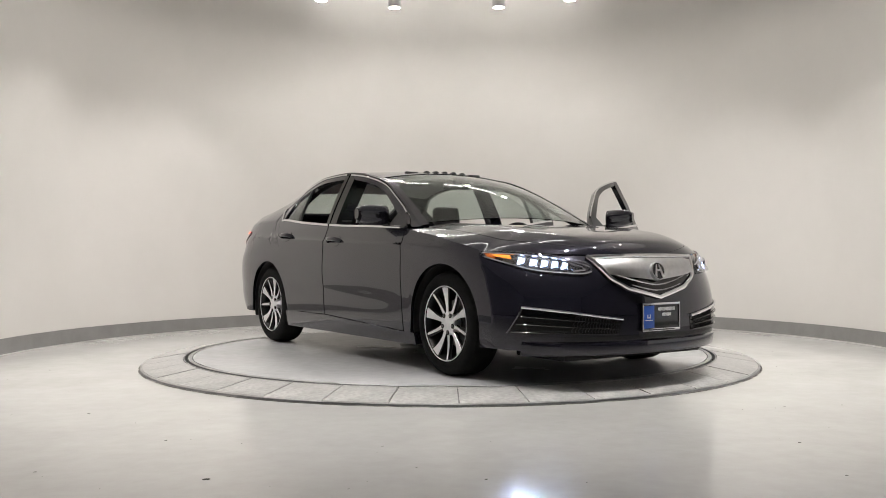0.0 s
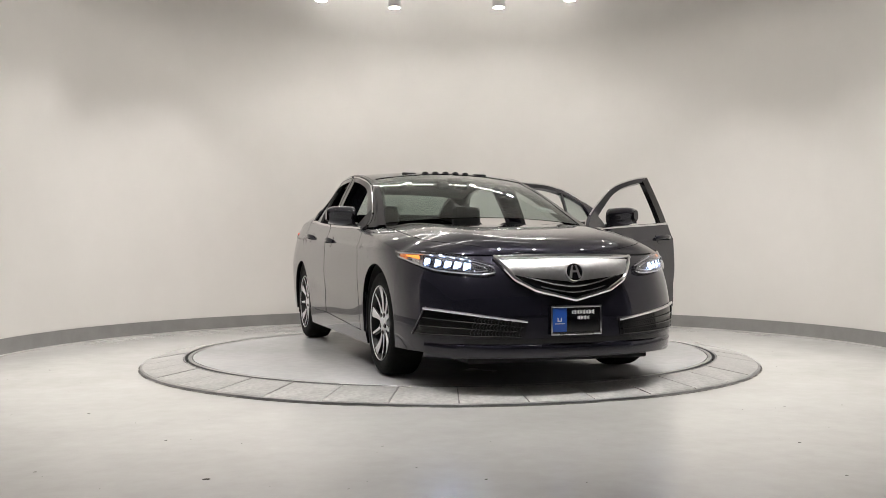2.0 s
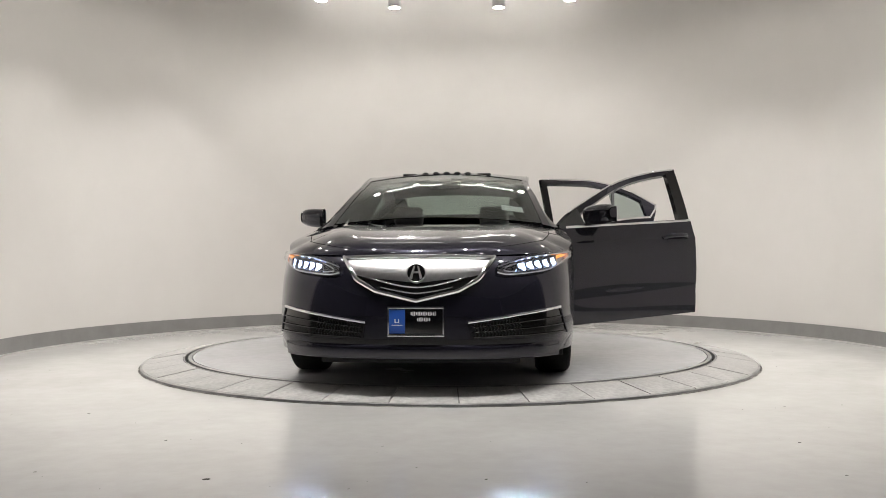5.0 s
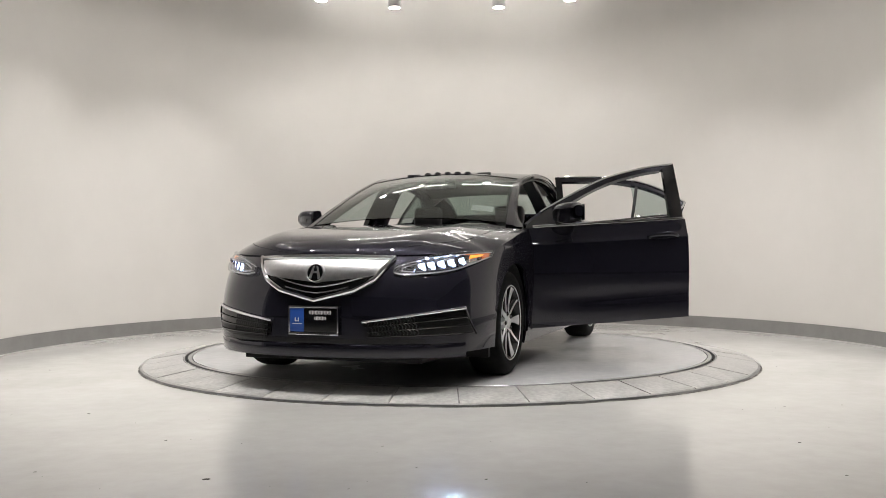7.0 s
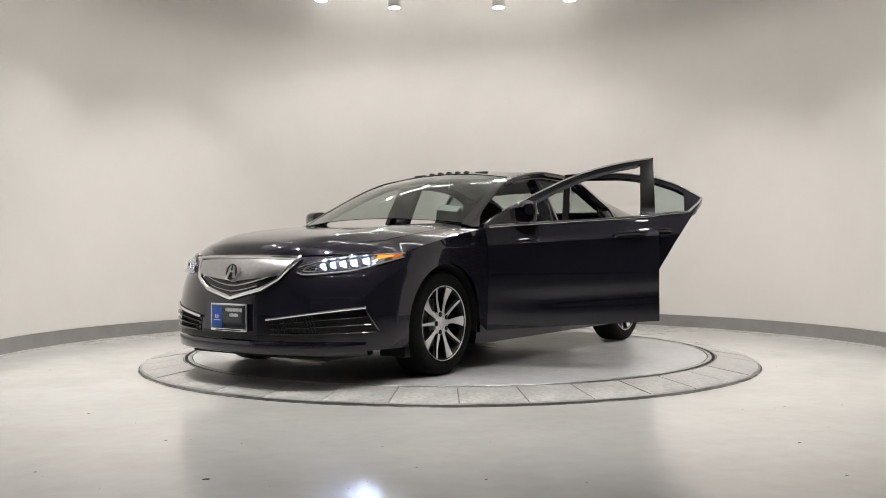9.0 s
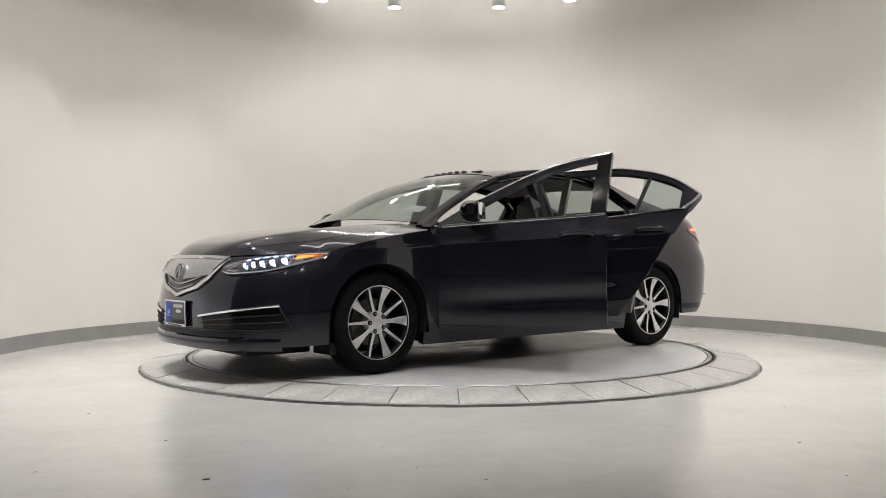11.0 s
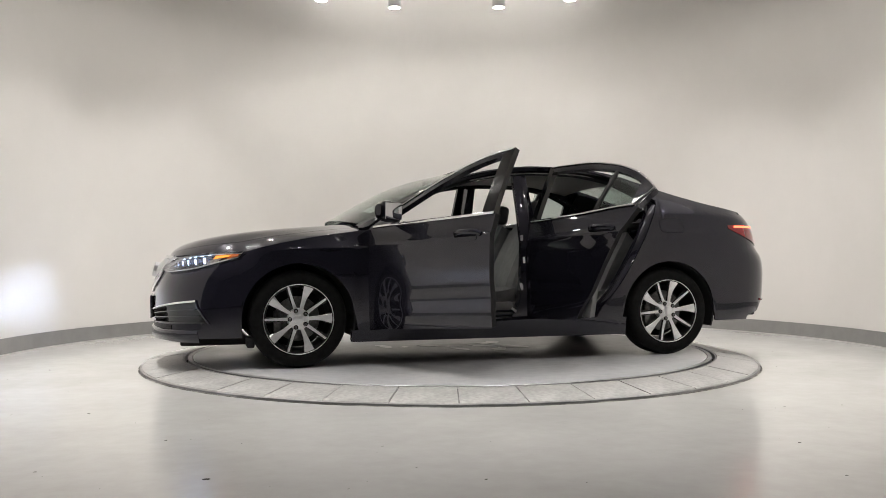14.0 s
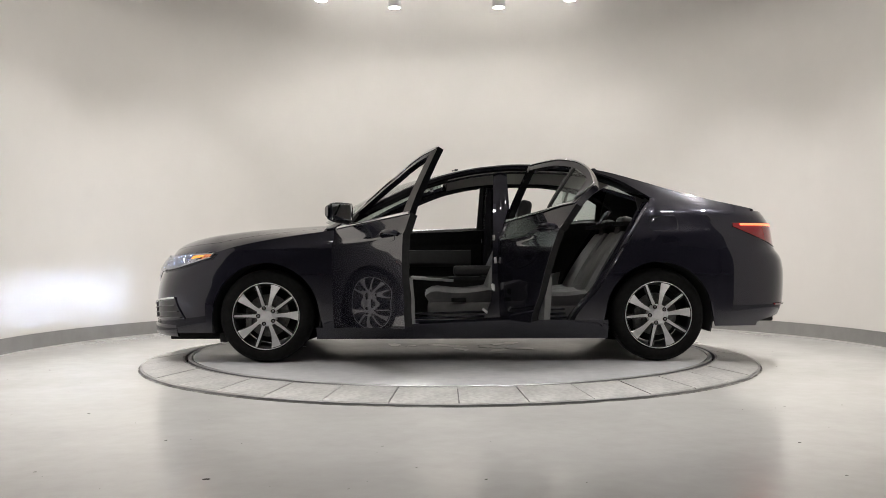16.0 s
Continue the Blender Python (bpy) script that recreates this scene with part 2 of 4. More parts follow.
def ribbon(name, r0, r1, z0, z1, mat, kind="structure"):
    a, b = plan_line(r0), plan_line(r1)
    bm = bmesh.new()
    v = [[bm.verts.new((x, y, z)) for x, y in line] for line, z in ((a, z0), (a, z1), (b, z1), (b, z0))]
    for k in range(4):
        for i in range(len(a) - 1):
            bm.faces.new((v[k][i], v[k][i + 1], v[(k + 1) % 4][i + 1], v[(k + 1) % 4][i]))
    bm.faces.new([q[0] for q in v])
    bm.faces.new([q[-1] for q in v])
    return part(name, bm, mat, kind=kind)


def build_room():
    tagged(ribbon("wall_curved", WALL_R, WALL_R + 0.15, FLOOR_Z, CEIL_Z, WALL), "smooth warm white curved studio wall", "wall")
    tagged(ribbon("baseboard", WALL_R - 0.012, WALL_R - 0.001, FLOOR_Z + 0.012, FLOOR_Z + 0.137, BASE), "grey vinyl cove base along the curved wall", "baseboard")
    tagged(ribbon("trim", WALL_R - 0.03, WALL_R - 0.001, FLOOR_Z + 0.001, FLOOR_Z + 0.0115, CONCRETE), "pale cove strip at the foot of the wall", "trim")
    bm = bmesh.new()
    box(bm, (15.0, 18.0, 0.1), pose(0, -4.5, FLOOR_Z - 0.05))
    tagged(part("floor", bm, CONCRETE, kind="structure"), "polished pale grey sealed concrete floor", "floor")
    bm = bmesh.new()
    box(bm, (15.2, 18.2, 0.1), pose(0, -4.5, CEIL_Z + 0.05))
    tagged(part("ceiling", bm, CEILING, kind="structure"), "plain white painted ceiling", "ceiling")
    high, mid = CEIL_Z - FLOOR_Z, (CEIL_Z + FLOOR_Z) / 2
    # Unseen walls, added to close the room and shape the car's reflections
    for name, size, place in (("wall_south", (15.0, 0.15, high), (0, -13.4, mid)), ("wall_west", (0.15, 12.0, high), (-7.4, -7.4, mid)),
                              ("wall_east", (0.15, 12.0, high), (7.4, -7.4, mid)), ("wall_northwest", (4.5, 0.15, high), (-5.15, -2.53, mid)),
                              ("wall_northeast", (4.4, 0.15, high), (5.21, -2.53, mid))):
        bm = bmesh.new()
        box(bm, size, pose(*place))
        dark = name == "wall_south"
        tagged(part(name, bm, DARK_WALL if dark else GREY_WALL, kind="structure"), "unseen plain slate grey wall, added for the car's reflections" if dark else "unseen plain mid grey wall beside the stage, added for the car's reflections", "wall")


def build_cans():
    first = None
    for a in CAN_ANGLES:
        s, c = math.sin(radians(a)), math.cos(radians(a))
        m = pose(2.77 * s, 2.77 * c, CAN_Z)
        if first is None:
            first = tagged(new("ceiling_downlight"), "white cylindrical downlight mounted on the ceiling, lit", "downlight", "ring of ceiling downlights")
            bm = turned(bmesh.new(), [(0.064, -0.004), (0.068, 0.0), (0.068, 0.252), (0.066, 0.257), (0.060, 0.257), (0.060, -0.004)], 32, close=True)
            part("housing", bm, CAN_WHITE, first)
            part("stem", turned(bmesh.new(), [(0.012, 0.25), (0.012, CEIL_Z - CAN_Z)], 12), CAN_WHITE, first)
            part("cap", turned(bmesh.new(), [(0.061, 0.25), (0.061, 0.256), (0.0001, 0.256)], 24), CAN_WHITE, first)
            part("diffuser", turned(bmesh.new(), [(0.059, 0.004), (0.059, 0.0), (0.02, -0.004), (0.0001, -0.005)], 32), LAMP_GLOW, first, "glowing white diffuser")
            first.matrix_basis = m
        else:
            copy_thing(first, m)
    # Two short rows more over the open side, where the visitors stand
    for x in (-1.3, 0.0, 1.3):
        for y in (-3.9, -5.1):
            copy_thing(first, pose(x, y, CAN_Z))


def build_tubes():
    first = None
    for x, y in ((-0.75, 3.15), (0.75, 3.15), (-0.75, 0.2), (0.75, 0.2)):
        m = pose(x, y, CEIL_Z - 0.07)
        if first is None:
            first = tagged(new("ceiling_tube_light"), "long white linear ceiling light, lit", "tube light", "rows of linear ceiling lights")
            bm = bmesh.new()
            box(bm, (1.24, 0.09, 0.05), pose(0, 0, 0.045), 0.006)
            part("housing", bm, CAN_WHITE, first)
            bm = bmesh.new()
            box(bm, (1.2, 0.05, 0.035), pose(0, 0, 0.003), 0.012, 3)
            part("diffuser", bm, TUBE_GLOW, first, "glowing white diffuser")
            first.matrix_basis = m
        else:
            copy_thing(first, m)


# ---- turntable ----
DISC_R, RING_R = 2.035, 2.356


def build_turntable():
    disc = tagged(new("turntable"), "round grey steel turntable deck with worn stains, turning", "turntable")
    bm = turned(bmesh.new(), [(1.985, -0.05), (1.985, -0.001), (1.983, 0.0), (0.0001, 0.0)], 160)
    part("deck", bm, DISC, disc)
    bm = turned(bmesh.new(), [(1.992, -0.05), (1.992, -0.002), (1.994, 0.0), (2.018, 0.0), (2.020, -0.002), (2.020, -0.05)], 160, close=True)
    part("edge_band", bm, RIM_METAL, disc, "brushed metal edge band")
    bm = turned(bmesh.new(), [(1.1, -0.05), (1.1, -0.045), (2.1, -0.045), (2.1, -0.05)], 96)
    tagged(part("turntable_pit", bm, JOINT, kind="structure"), "dark gap under the turntable edge", "pit")
    rnd = random.Random(4)
    for i in range(9):
        pts = []
        r0 = rnd.uniform(0.02, 0.10)
        for j in range(14):
            r = r0 * rnd.uniform(0.5, 1.2)
            pts.append((r * math.cos(j * math.tau / 14), 2.2 * r * math.sin(j * math.tau / 14)))
        bm = prism(bmesh.new(), pts, 0.001, pose(rnd.gauss(-0.2, 0.3), rnd.gauss(0, 0.3), 0.0005, 0, 0, rnd.uniform(0, 180)))
        part("stain", bm, STAIN, disc, "dark oily stain")
    return disc


def build_ring():
    ring = tagged(new("turntable_surround"), "raised ring of grey stone tiles round the turntable", "tiled ring", kind="structure")
    bm = turned(bmesh.new(), [(2.055, -0.06), (2.055, -0.012), (2.345, -0.052), (2.345, -0.064)], 160, close=True)
    part("bed", bm, GROUT, ring, "grey mortar bed")
    bm = turned(bmesh.new(), [(2.043, -0.06), (2.043, -0.003), (2.046, -0.001), (2.052, -0.001), (2.054, -0.004), (2.054, -0.06)], 160, close=True)
    part("inner_edge", bm, RIM_METAL, ring, "thin metal inner edge")
    bm = turned(bmesh.new(), [(2.344, -0.064), (2.344, -0.049), (2.352, -0.049), (2.356, -0.052), (2.358, -0.064)], 160, close=True)
    part("outer_edge", bm, RIM_METAL, ring, "worn metal outer edge")
    bm = turned(bmesh.new(), [(2.352, FLOOR_Z - 0.002), (2.352, FLOOR_Z + 0.0025), (2.368, FLOOR_Z + 0.0015), (2.374, FLOOR_Z - 0.002)], 160, close=True)
    part("dirt_line", bm, DIRT, ring, "dark dirt gathered along the outer edge")
    n = 38
    step = 2 * math.pi / n
    bm = bmesh.new()
    gap = 0.004
    k = 6
    lines = []
    for r, z in ((2.0565, -0.02), (2.0565, -0.004), (2.059, -0.002), (2.339, -0.045), (2.342, -0.048), (2.342, -0.055)):
        half = step / 2 - gap / r
        lines.append([bm.verts.new((r * math.cos(half * (2 * i / k - 1)), r * math.sin(half * (2 * i / k - 1)), z)) for i in range(k + 1)])
    for a, b in zip(lines, lines[1:]):
        for i in range(k):
            bm.faces.new((a[i], a[i + 1], b[i + 1], b[i]))
    for e in (0, k):
        bm.faces.new([q[e] for q in lines])
    first = part("tile", bm, TILE, ring)
    first.matrix_basis = pose(0, 0, 0, 0, 0, -88.71 + 180 / n)
    for i in range(1, n):
        t = new("tile", first.data)
        t.parent = ring
        t.matrix_basis = pose(0, 0, 0.0008 * math.sin(i * 2.3), 0, 0, -88.71 + 180 / n + 360 * i / n)


def build_grit():
    rnd = random.Random(11)
    bm = bmesh.new()
    for i in range(150):
        x, y = rnd.uniform(-3.4, 3.4), rnd.uniform(-5.6, 2.5)
        if math.hypot(x, y) < 2.45 or math.hypot(x, max(y, 0)) > 3.8:
            continue
        s = rnd.uniform(0.001, 0.0026)
        made = bmesh.ops.create_icosphere(bm, subdivisions=1, radius=s)["verts"]
        bmesh.ops.transform(bm, matrix=pose(x, y, FLOOR_Z + s * 0.2, 0, 0, rnd.uniform(0, 360)) @ Matrix.Diagonal((1 + rnd.random() * 2, 1, 0.4, 1)), verts=made)
    for x, y, size in ((-0.90, -3.917, 0.009), (0.135, -3.923, 0.004), (1.53, -3.291, 0.005), (-1.885, -2.543, 0.005), (-1.268, -3.219, 0.004), (-2.277, -2.572, 0.003), (-1.588, -3.801, 0.004)):
        made = bmesh.ops.create_icosphere(bm, subdivisions=2, radius=size)["verts"]
        bmesh.ops.transform(bm, matrix=pose(x, y, FLOOR_Z + 0.001, 0, 0, 20) @ Matrix.Diagonal((1.8, 1, 0.3, 1)), verts=made)
    tagged(part("floor_grit", bm, GRIT, kind="stuff"), "specks of dark grit scattered on the floor", "grit")


build_room()
build_cans()
build_tubes()
TABLE = build_turntable()
build_ring()
build_grit()

# ---- the car: x forward, y to its left, z up, metres ----
AXLE, ARCH_R, HUB_Z = 1.388, 0.378, 0.328
WIDTH = curve((0.12, 0.872), (0.18, 0.886), (0.24, 0.897), (0.32, 0.907), (0.48, 0.917), (0.64, 0.925), (0.76, 0.92), (0.86, 0.905), (0.95, 0.878), (1.04, 0.84), (1.14, 0.79))
BELT = curve((1.0, 0.925), (0.9, 0.937), (0.5, 0.957), (-0.2, 0.985), (-0.8, 1.022), (-1.2, 1.055), (-1.6, 1.06), (-2.0, 1.04), (-2.3, 1.02))
RAIL_Z = curve((0.98, 0.95), (0.75, 1.072), (0.5, 1.197), (0.3, 1.287), (0.1, 1.35), (-0.15, 1.397), (-0.4, 1.416), (-0.7, 1.412), (-1.0, 1.378), (-1.3, 1.305), (-1.6, 1.215), (-1.9, 1.135), (-2.15, 1.085), (-2.35, 1.065))
RAIL_Y = curve((0.98, 0.80), (0.5, 0.70), (0.2, 0.65), (-0.1, 0.66), (-0.5, 0.665), (-1.0, 0.64), (-1.4, 0.62), (-1.8, 0.69), (-2.1, 0.775), (-2.35, 0.79))
CROWN = curve((0.95, 0.045), (0.5, 0.085), (0.15, 0.062), (-0.4, 0.03), (-1.0, 0.04), (-1.5, 0.03), (-2.0, 0.008), (-2.35, 0.006))
BOW = curve((0.95, 0.13), (0.5, 0.07), (0.15, -0.01), (-0.4, 0.0), (-1.0, -0.02), (-1.7, -0.06), (-2.1, 0.0))
NOSE_X = curve((0.12, 2.325), (0.2, 2.335), (0.3, 2.342), (0.42, 2.345), (0.5, 2.34), (0.58, 2.325), (0.66, 2.30), (0.72, 2.262), (0.76, 2.22), (0.80, 2.15))
NOSE_P = curve((0.42, 4.2), (0.6, 3.6), (0.74, 3.0), (0.8, 2.9))
TAIL_X = curve((0.2, -2.28), (0.3, -2.36), (0.42, -2.41), (0.6, -2.415), (0.72, -2.40), (0.82, -2.335), (0.95, -2.32), (1.07, -2.27))
HOOD_Z = curve((2.235, 0.752), (2.21, 0.79), (2.12, 0.845), (1.9, 0.898), (1.6, 0.935), (1.3, 0.957), (1.1, 0.968), (0.9, 0.975))
FENDER_Z = curve((1.765, 0.776), (1.6, 0.822), (1.4, 0.863), (1.2, 0.896), (1.0, 0.923), (0.88, 0.938))
NQ = 2.2
TQ = 4.5
SEAM = 1.765


def nose(phi, z):
    """A place on the front end: phi 0 is the middle, 90 degrees the side."""
    p = NOSE_P(z)
    return (1.3 + (NOSE_X(z) - 1.3) * max(math.cos(phi), 0) ** (2 / p), 0.5 * (WIDTH(z) + 0.92) * math.sin(phi) ** (2 / NQ), z)


def nose_at(y, z, out=0.0):
    """The front end's surface at y and z, moved outwards."""
    w = 0.5 * (WIDTH(z) + 0.92)
    r = min(abs(y) / w, 0.999)
    p = NOSE_P(z)
    x = 1.3 + (NOSE_X(z) - 1.3) * (1 - r ** NQ) ** (1 / p)
    if out:
        e = 0.004
        x2 = 1.3 + (NOSE_X(z) - 1.3) * (1 - min(r + e, 0.9995) ** NQ) ** (1 / p)
        zz = z + 0.004
        x3 = 1.3 + (NOSE_X(zz) - 1.3) * (1 - r ** NQ) ** (1 / NOSE_P(zz))
        a = Vector((x2 - x, e * w, 0))
        b = Vector((x3 - x, 0, 0.004))
        n = a.cross(b).normalized()
        q = Vector((x, abs(y), z)) + n * out
        return (q.x, math.copysign(q.y, y), q.z)
    return (x, y, z)


def tail_taper(x, z):
    """How much the plan narrows towards the tail."""
    if x > -1.4:
        return 1.0
    t = min((-1.4 - x) / (-1.4 - TAIL_X(z)), 1.0)
    return (1 - t ** TQ) ** (1 / TQ)


def half(x, z):
    b, zr = BELT(x), RAIL_Z(x)
    if z <= b or x > 0.98:
        return WIDTH(z)
    k = min((z - b) / max(zr - b, 1e-3), 1.0)
    return WIDTH(b) + (RAIL_Y(x) - WIDTH(b)) * k ** 1.12


def line_work(x, z):
    """The pressed lines of the side: a shoulder crease and a scallop above the sill."""
    if x > 1.7 or x < -2.0:
        return 0.0
    fade = min(1.0, (1.7 - x) / 0.5, (x + 2.0) / 0.4)
    zc = 0.822 + 0.045 * (0.9 - x) / 1.2
    zl = 0.400 + 0.05 * (0.9 - x) / 1.2
    d = z - zc
    crease = 0.013 * math.exp(-abs(d) / (0.020 if d > 0 else 0.05))
    low = -0.005 * math.exp(-((z - zl - 0.03) / 0.06) ** 2) * min(1.0, max(0.0, (0.9 - x) / 0.5)) * min(1.0, max(0.0, (x + 0.95) / 0.3))
    return fade * (crease + low)


def skin(x, z):
    """Half the car's width at x and z, from the sill to the roof rail."""
    return plain_skin(x, z) + line_work(x, z)


def plain_skin(x, z):
    """The same without the pressed lines."""
    if x > 1.3:
        t = min((x - 1.3) / (NOSE_X(z) - 1.3), 1.0)
        return 0.5 * (WIDTH(z) + (0.92 if x > 1.6 else WIDTH(z) + (0.92 - WIDTH(z)) * (x - 1.3) / 0.3)) * (1 - t ** NOSE_P(z)) ** (1 / NQ)
    return half(x, z) * tail_taper(x, z)


def at(x, z, out=0.0):
    """A place on the car's left side, moved outwards."""
    y = skin(x, z)
    if not out:
        return (x, y, z)
    n = Vector((-(skin(x + 0.01, z) - y) / 0.01, 1, -(skin(x, z + 0.01) - y) / 0.01)).normalized()
    return (x + n.x * out, y + n.y * out, z + n.z * out)


def top_at(x, r, lift=0.0):
    """A place on the roof, glass and deck: r runs from -1 to 1 across."""
    k = 1 - r * r
    return (x + BOW(x) * k, r * RAIL_Y(x) * tail_taper(x, RAIL_Z(x)), RAIL_Z(x) + CROWN(x) * k + lift)


def sill(x):
    """Lower edge of the side, which follows the wheel arches."""
    z = 0.235 if x > -1.2 else 0.25
    for c in (AXLE, -AXLE):
        d = abs(x - c)
        if d < ARCH_R:
            z = max(z, HUB_Z + math.sqrt(ARCH_R ** 2 - d * d))
    return z


def arch_steps(c, a, b):
    """Stations from a to b, close together at the ends of the wheel arch round c."""
    e = math.sqrt(ARCH_R ** 2 - (HUB_Z - 0.235) ** 2)
    xs = [c + ARCH_R * math.cos(math.pi * i / 40) for i in range(41)]
    xs = [x for x in xs if abs(x - c) <= e]
    xs += [c + e + 0.0005, c - e - 0.0005]
    lo, hi = c - e - 0.001, c + e + 0.001
    xs += [x for x in spread(hi, b, max(2, int((b - hi) / 0.03) + 1))] if b > hi else []
    xs += [x for x in spread(a, lo, max(2, int((lo - a) / 0.03) + 1))] if lo > a else []
    return sorted({round(x, 5) for x in xs if a - 1e-6 <= x <= b + 1e-6})


def side_sheet(xs, low, high, n=16, thick=0.02, side=1, out=0.0):
    rows = []
    for x in xs:
        a, b = low(x), high(x)
        rows.append([at(x, a + (b - a) * j / (n - 1), out) for j in range(n)])
    return solid(rows, thick, side)


def front_top(y):
    return 0.752 + 0.028 * (abs(y) / 0.92) ** 2


def hood_pt(x, r, lift=0.0):
    if x <= SEAM:
        zs = FENDER_Z(x)
        ye = skin(x, zs)
    else:
        t = min((x - 1.3) / (2.232 - 1.3), 1)
        rr = (1 - t ** 2.95) ** (1 / NQ)
        ye = 0.92 * rr
        zs = front_top(ye)
    k = 1 - abs(r) ** 4.2
    fade = min(1.0, max(0.0, (2.15 - x) / 0.35))
    z = zs + (HOOD_Z(x) - zs) * k + 0.013 * fade * math.exp(-((abs(r) - 0.62) / 0.13) ** 2)
    return (x, r * ye, z + lift)


CAR = tagged(new("car"), "dark graphite grey sedan with two doors open, on a turntable", "car")
HOOD_EDGE = 0.84


def build_body():
    # Front end, one skin from wheel arch to wheel arch
    rows = []
    phis = spread(-1, 1, 61)
    for k in phis:
        row = []
        for j in range(26):
            v = j / 25
            z = 0.19 + 0.56 * v
            for _ in range(3):
                p = NOSE_P(z)
                end = math.acos(min(((SEAM - 1.3) / (NOSE_X(z) - 1.3)) ** (p / 2), 1))
                phi = abs(k) * end
                x, y, _z = nose(phi, z)
                lowz = 0.185 + 0.03 * (abs(y) / 0.92) ** 2
                z = lowz + (front_top(y) - lowz) * v
            x, y, _z = nose(phi, z)
            if phi == 0:
                y = 0
            row.append((x, math.copysign(y, k), z))
        rows.append(row)
    part("front_bumper", solid(rows, 0.02), PAINT, CAR)
    # Hood and the strips of fender beside it
    xs = [2.2315 - 1.25 * (i / 40) ** 1.5 for i in range(41)]
    rows = [[hood_pt(x, r) for r in spread(-HOOD_EDGE, HOOD_EDGE, 33)] for x in xs]
    part("hood", solid(rows, 0.02, inward=(0, 0, -1)), PAINT, CAR)
    for s in (1, -1):
        rows = [[hood_pt(x, 1 - (1 - HOOD_EDGE - 0.006) * (1 - u) ** 1.6) for u in spread(0, 1, 18)] for x in xs]
        bm = solid(rows, 0.02, s, inward=(0, 0, -1))
        side_sheet_rows = arch_steps(AXLE, 0.905, SEAM)
        rows = []
        for x in side_sheet_rows:
            a, b = sill(x), FENDER_Z(x)
            rows.append([at(x, a + (b - a) * j / 31) for j in range(32)])
        solid(rows, 0.02, s, bm)
        part("fender", bm, PAINT, CAR, smooth=60.0)
        # Rear quarter, from the rear door back to the bumper
        xs2 = [x for x in arch_steps(-AXLE, -2.1, -0.78)]
        rows = []
        for x in xs2:
            a = sill(x)
            e = DOOR_REAR_Z(x)
            b = RAIL_Z(x) if x < -1.37 else max(e, a + 0.002)
            rows.append([at(x, a + (b - a) * j / 43) for j in range(44)])
        part("rear_quarter", solid(rows, 0.02, s), PAINT, CAR)
        # Roof rail with the pillar ends
        rows = []
        for x in spread(0.97, -1.40, 70):
            zr = RAIL_Z(x)
            zd = max(DOOR_TOP(x) + 0.004, BELT(x) if x > 0.9 else 0)
            zd = min(zd, zr - 0.004)
            rows.append([at(x, zd + (zr - zd) * j / 4) for j in range(5)])
        part("roof_rail", solid(rows, 0.03, s), PAINT, CAR)
        # Sill below the doors
        rows = [[at(x, 0.165 + (door_low(x) - 0.170) * v) for v in (0, 0.3, 0.6, 0.9, 1.0)] for x in spread(1.03, -1.03, 40)]
        part("side_sill", solid(rows, 0.05, s), PAINT, CAR)
    # Rear end
    rows = []
    for k in spread(-1, 1, 61):
        row = []
        for j in range(22):
            zl = 0.27 + 0.07 * (1 - abs(k)) ** 0.5
            z = zl + (1.07 - zl) * j / 21
            t = ((-1.4 + 2.1) / (-1.4 - TAIL_X(z)))
            phi = abs(k) * math.acos(min(t, 1) ** (TQ / 2))
            x = -1.4 + (TAIL_X(z) + 1.4) * math.cos(phi) ** (2 / TQ)
            y = half(x, min(z, RAIL_Z(x))) * math.sin(phi) ** (2 / TQ) if phi else 0
            row.append((x, math.copysign(y, k), z))
        rows.append(row)
    part("rear_bumper", solid(rows, 0.02), PAINT, CAR)
    # Roof with the opening of the sunroof, glass and deck
    rows = [[top_at(x, r) for r in spread(-1, 1, 25)] for x in spread(0.14, -1.20, 33)]
    part("roof", solid(rows, 0.03, inward=(0, 0, -1)), PAINT, CAR)
    rows = [[top_at(x, r * 0.93, -0.004) for r in spread(-1, 1, 25)] for x in spread(0.93, 0.15, 24)]
    part("windshield", solid(rows, 0.005, inward=(0, 0, -1)), WINDSHIELD, CAR, "green-tinted raked windshield")
    rows = [[top_at(x, r * 0.8, -0.004) for r in spread(-1, 1, 21)] for x in spread(-1.21, -1.82, 18)]
    part("rear_window", solid(rows, 0.005, inward=(0, 0, -1)), GLASS, CAR, "clear sloping rear window")
    for s in (1, -1):
        rows = [[top_at(x, r) for r in spread(0.932, 1, 4)] for x in spread(0.96, 0.14, 26)]
        part("windshield_pillar", solid(rows, 0.03, s, inward=(0, 0, -1)), PAINT, CAR)
        rows = [[top_at(x, r) for r in spread(0.802, 1, 6)] for x in spread(-1.20, -1.84, 22)]
        part("rear_pillar", solid(rows, 0.03, s, inward=(0, 0, -1)), PAINT, CAR)
    rows = [[top_at(x, r) for r in spread(-1, 1, 25)] for x in spread(-1.83, -2.13, 18)]
    cap = []
    for k in spread(-1, 1, 25):
        phi = abs(k) * math.acos(min((2.13 - 1.4) / (-1.4 - TAIL_X(1.07)), 1) ** (TQ / 2))
        x = -1.4 + (TAIL_X(1.07) + 1.4) * math.cos(phi) ** (2 / TQ)
        cap.append((x, math.copysign(half(x, min(1.07, RAIL_Z(x))) * math.sin(phi) ** (2 / TQ) if phi else 0, k), 1.0705))
    rows += [cap]
    part("trunk_lid", solid(rows, 0.02, inward=(0, 0, -1)), PAINT, CAR)
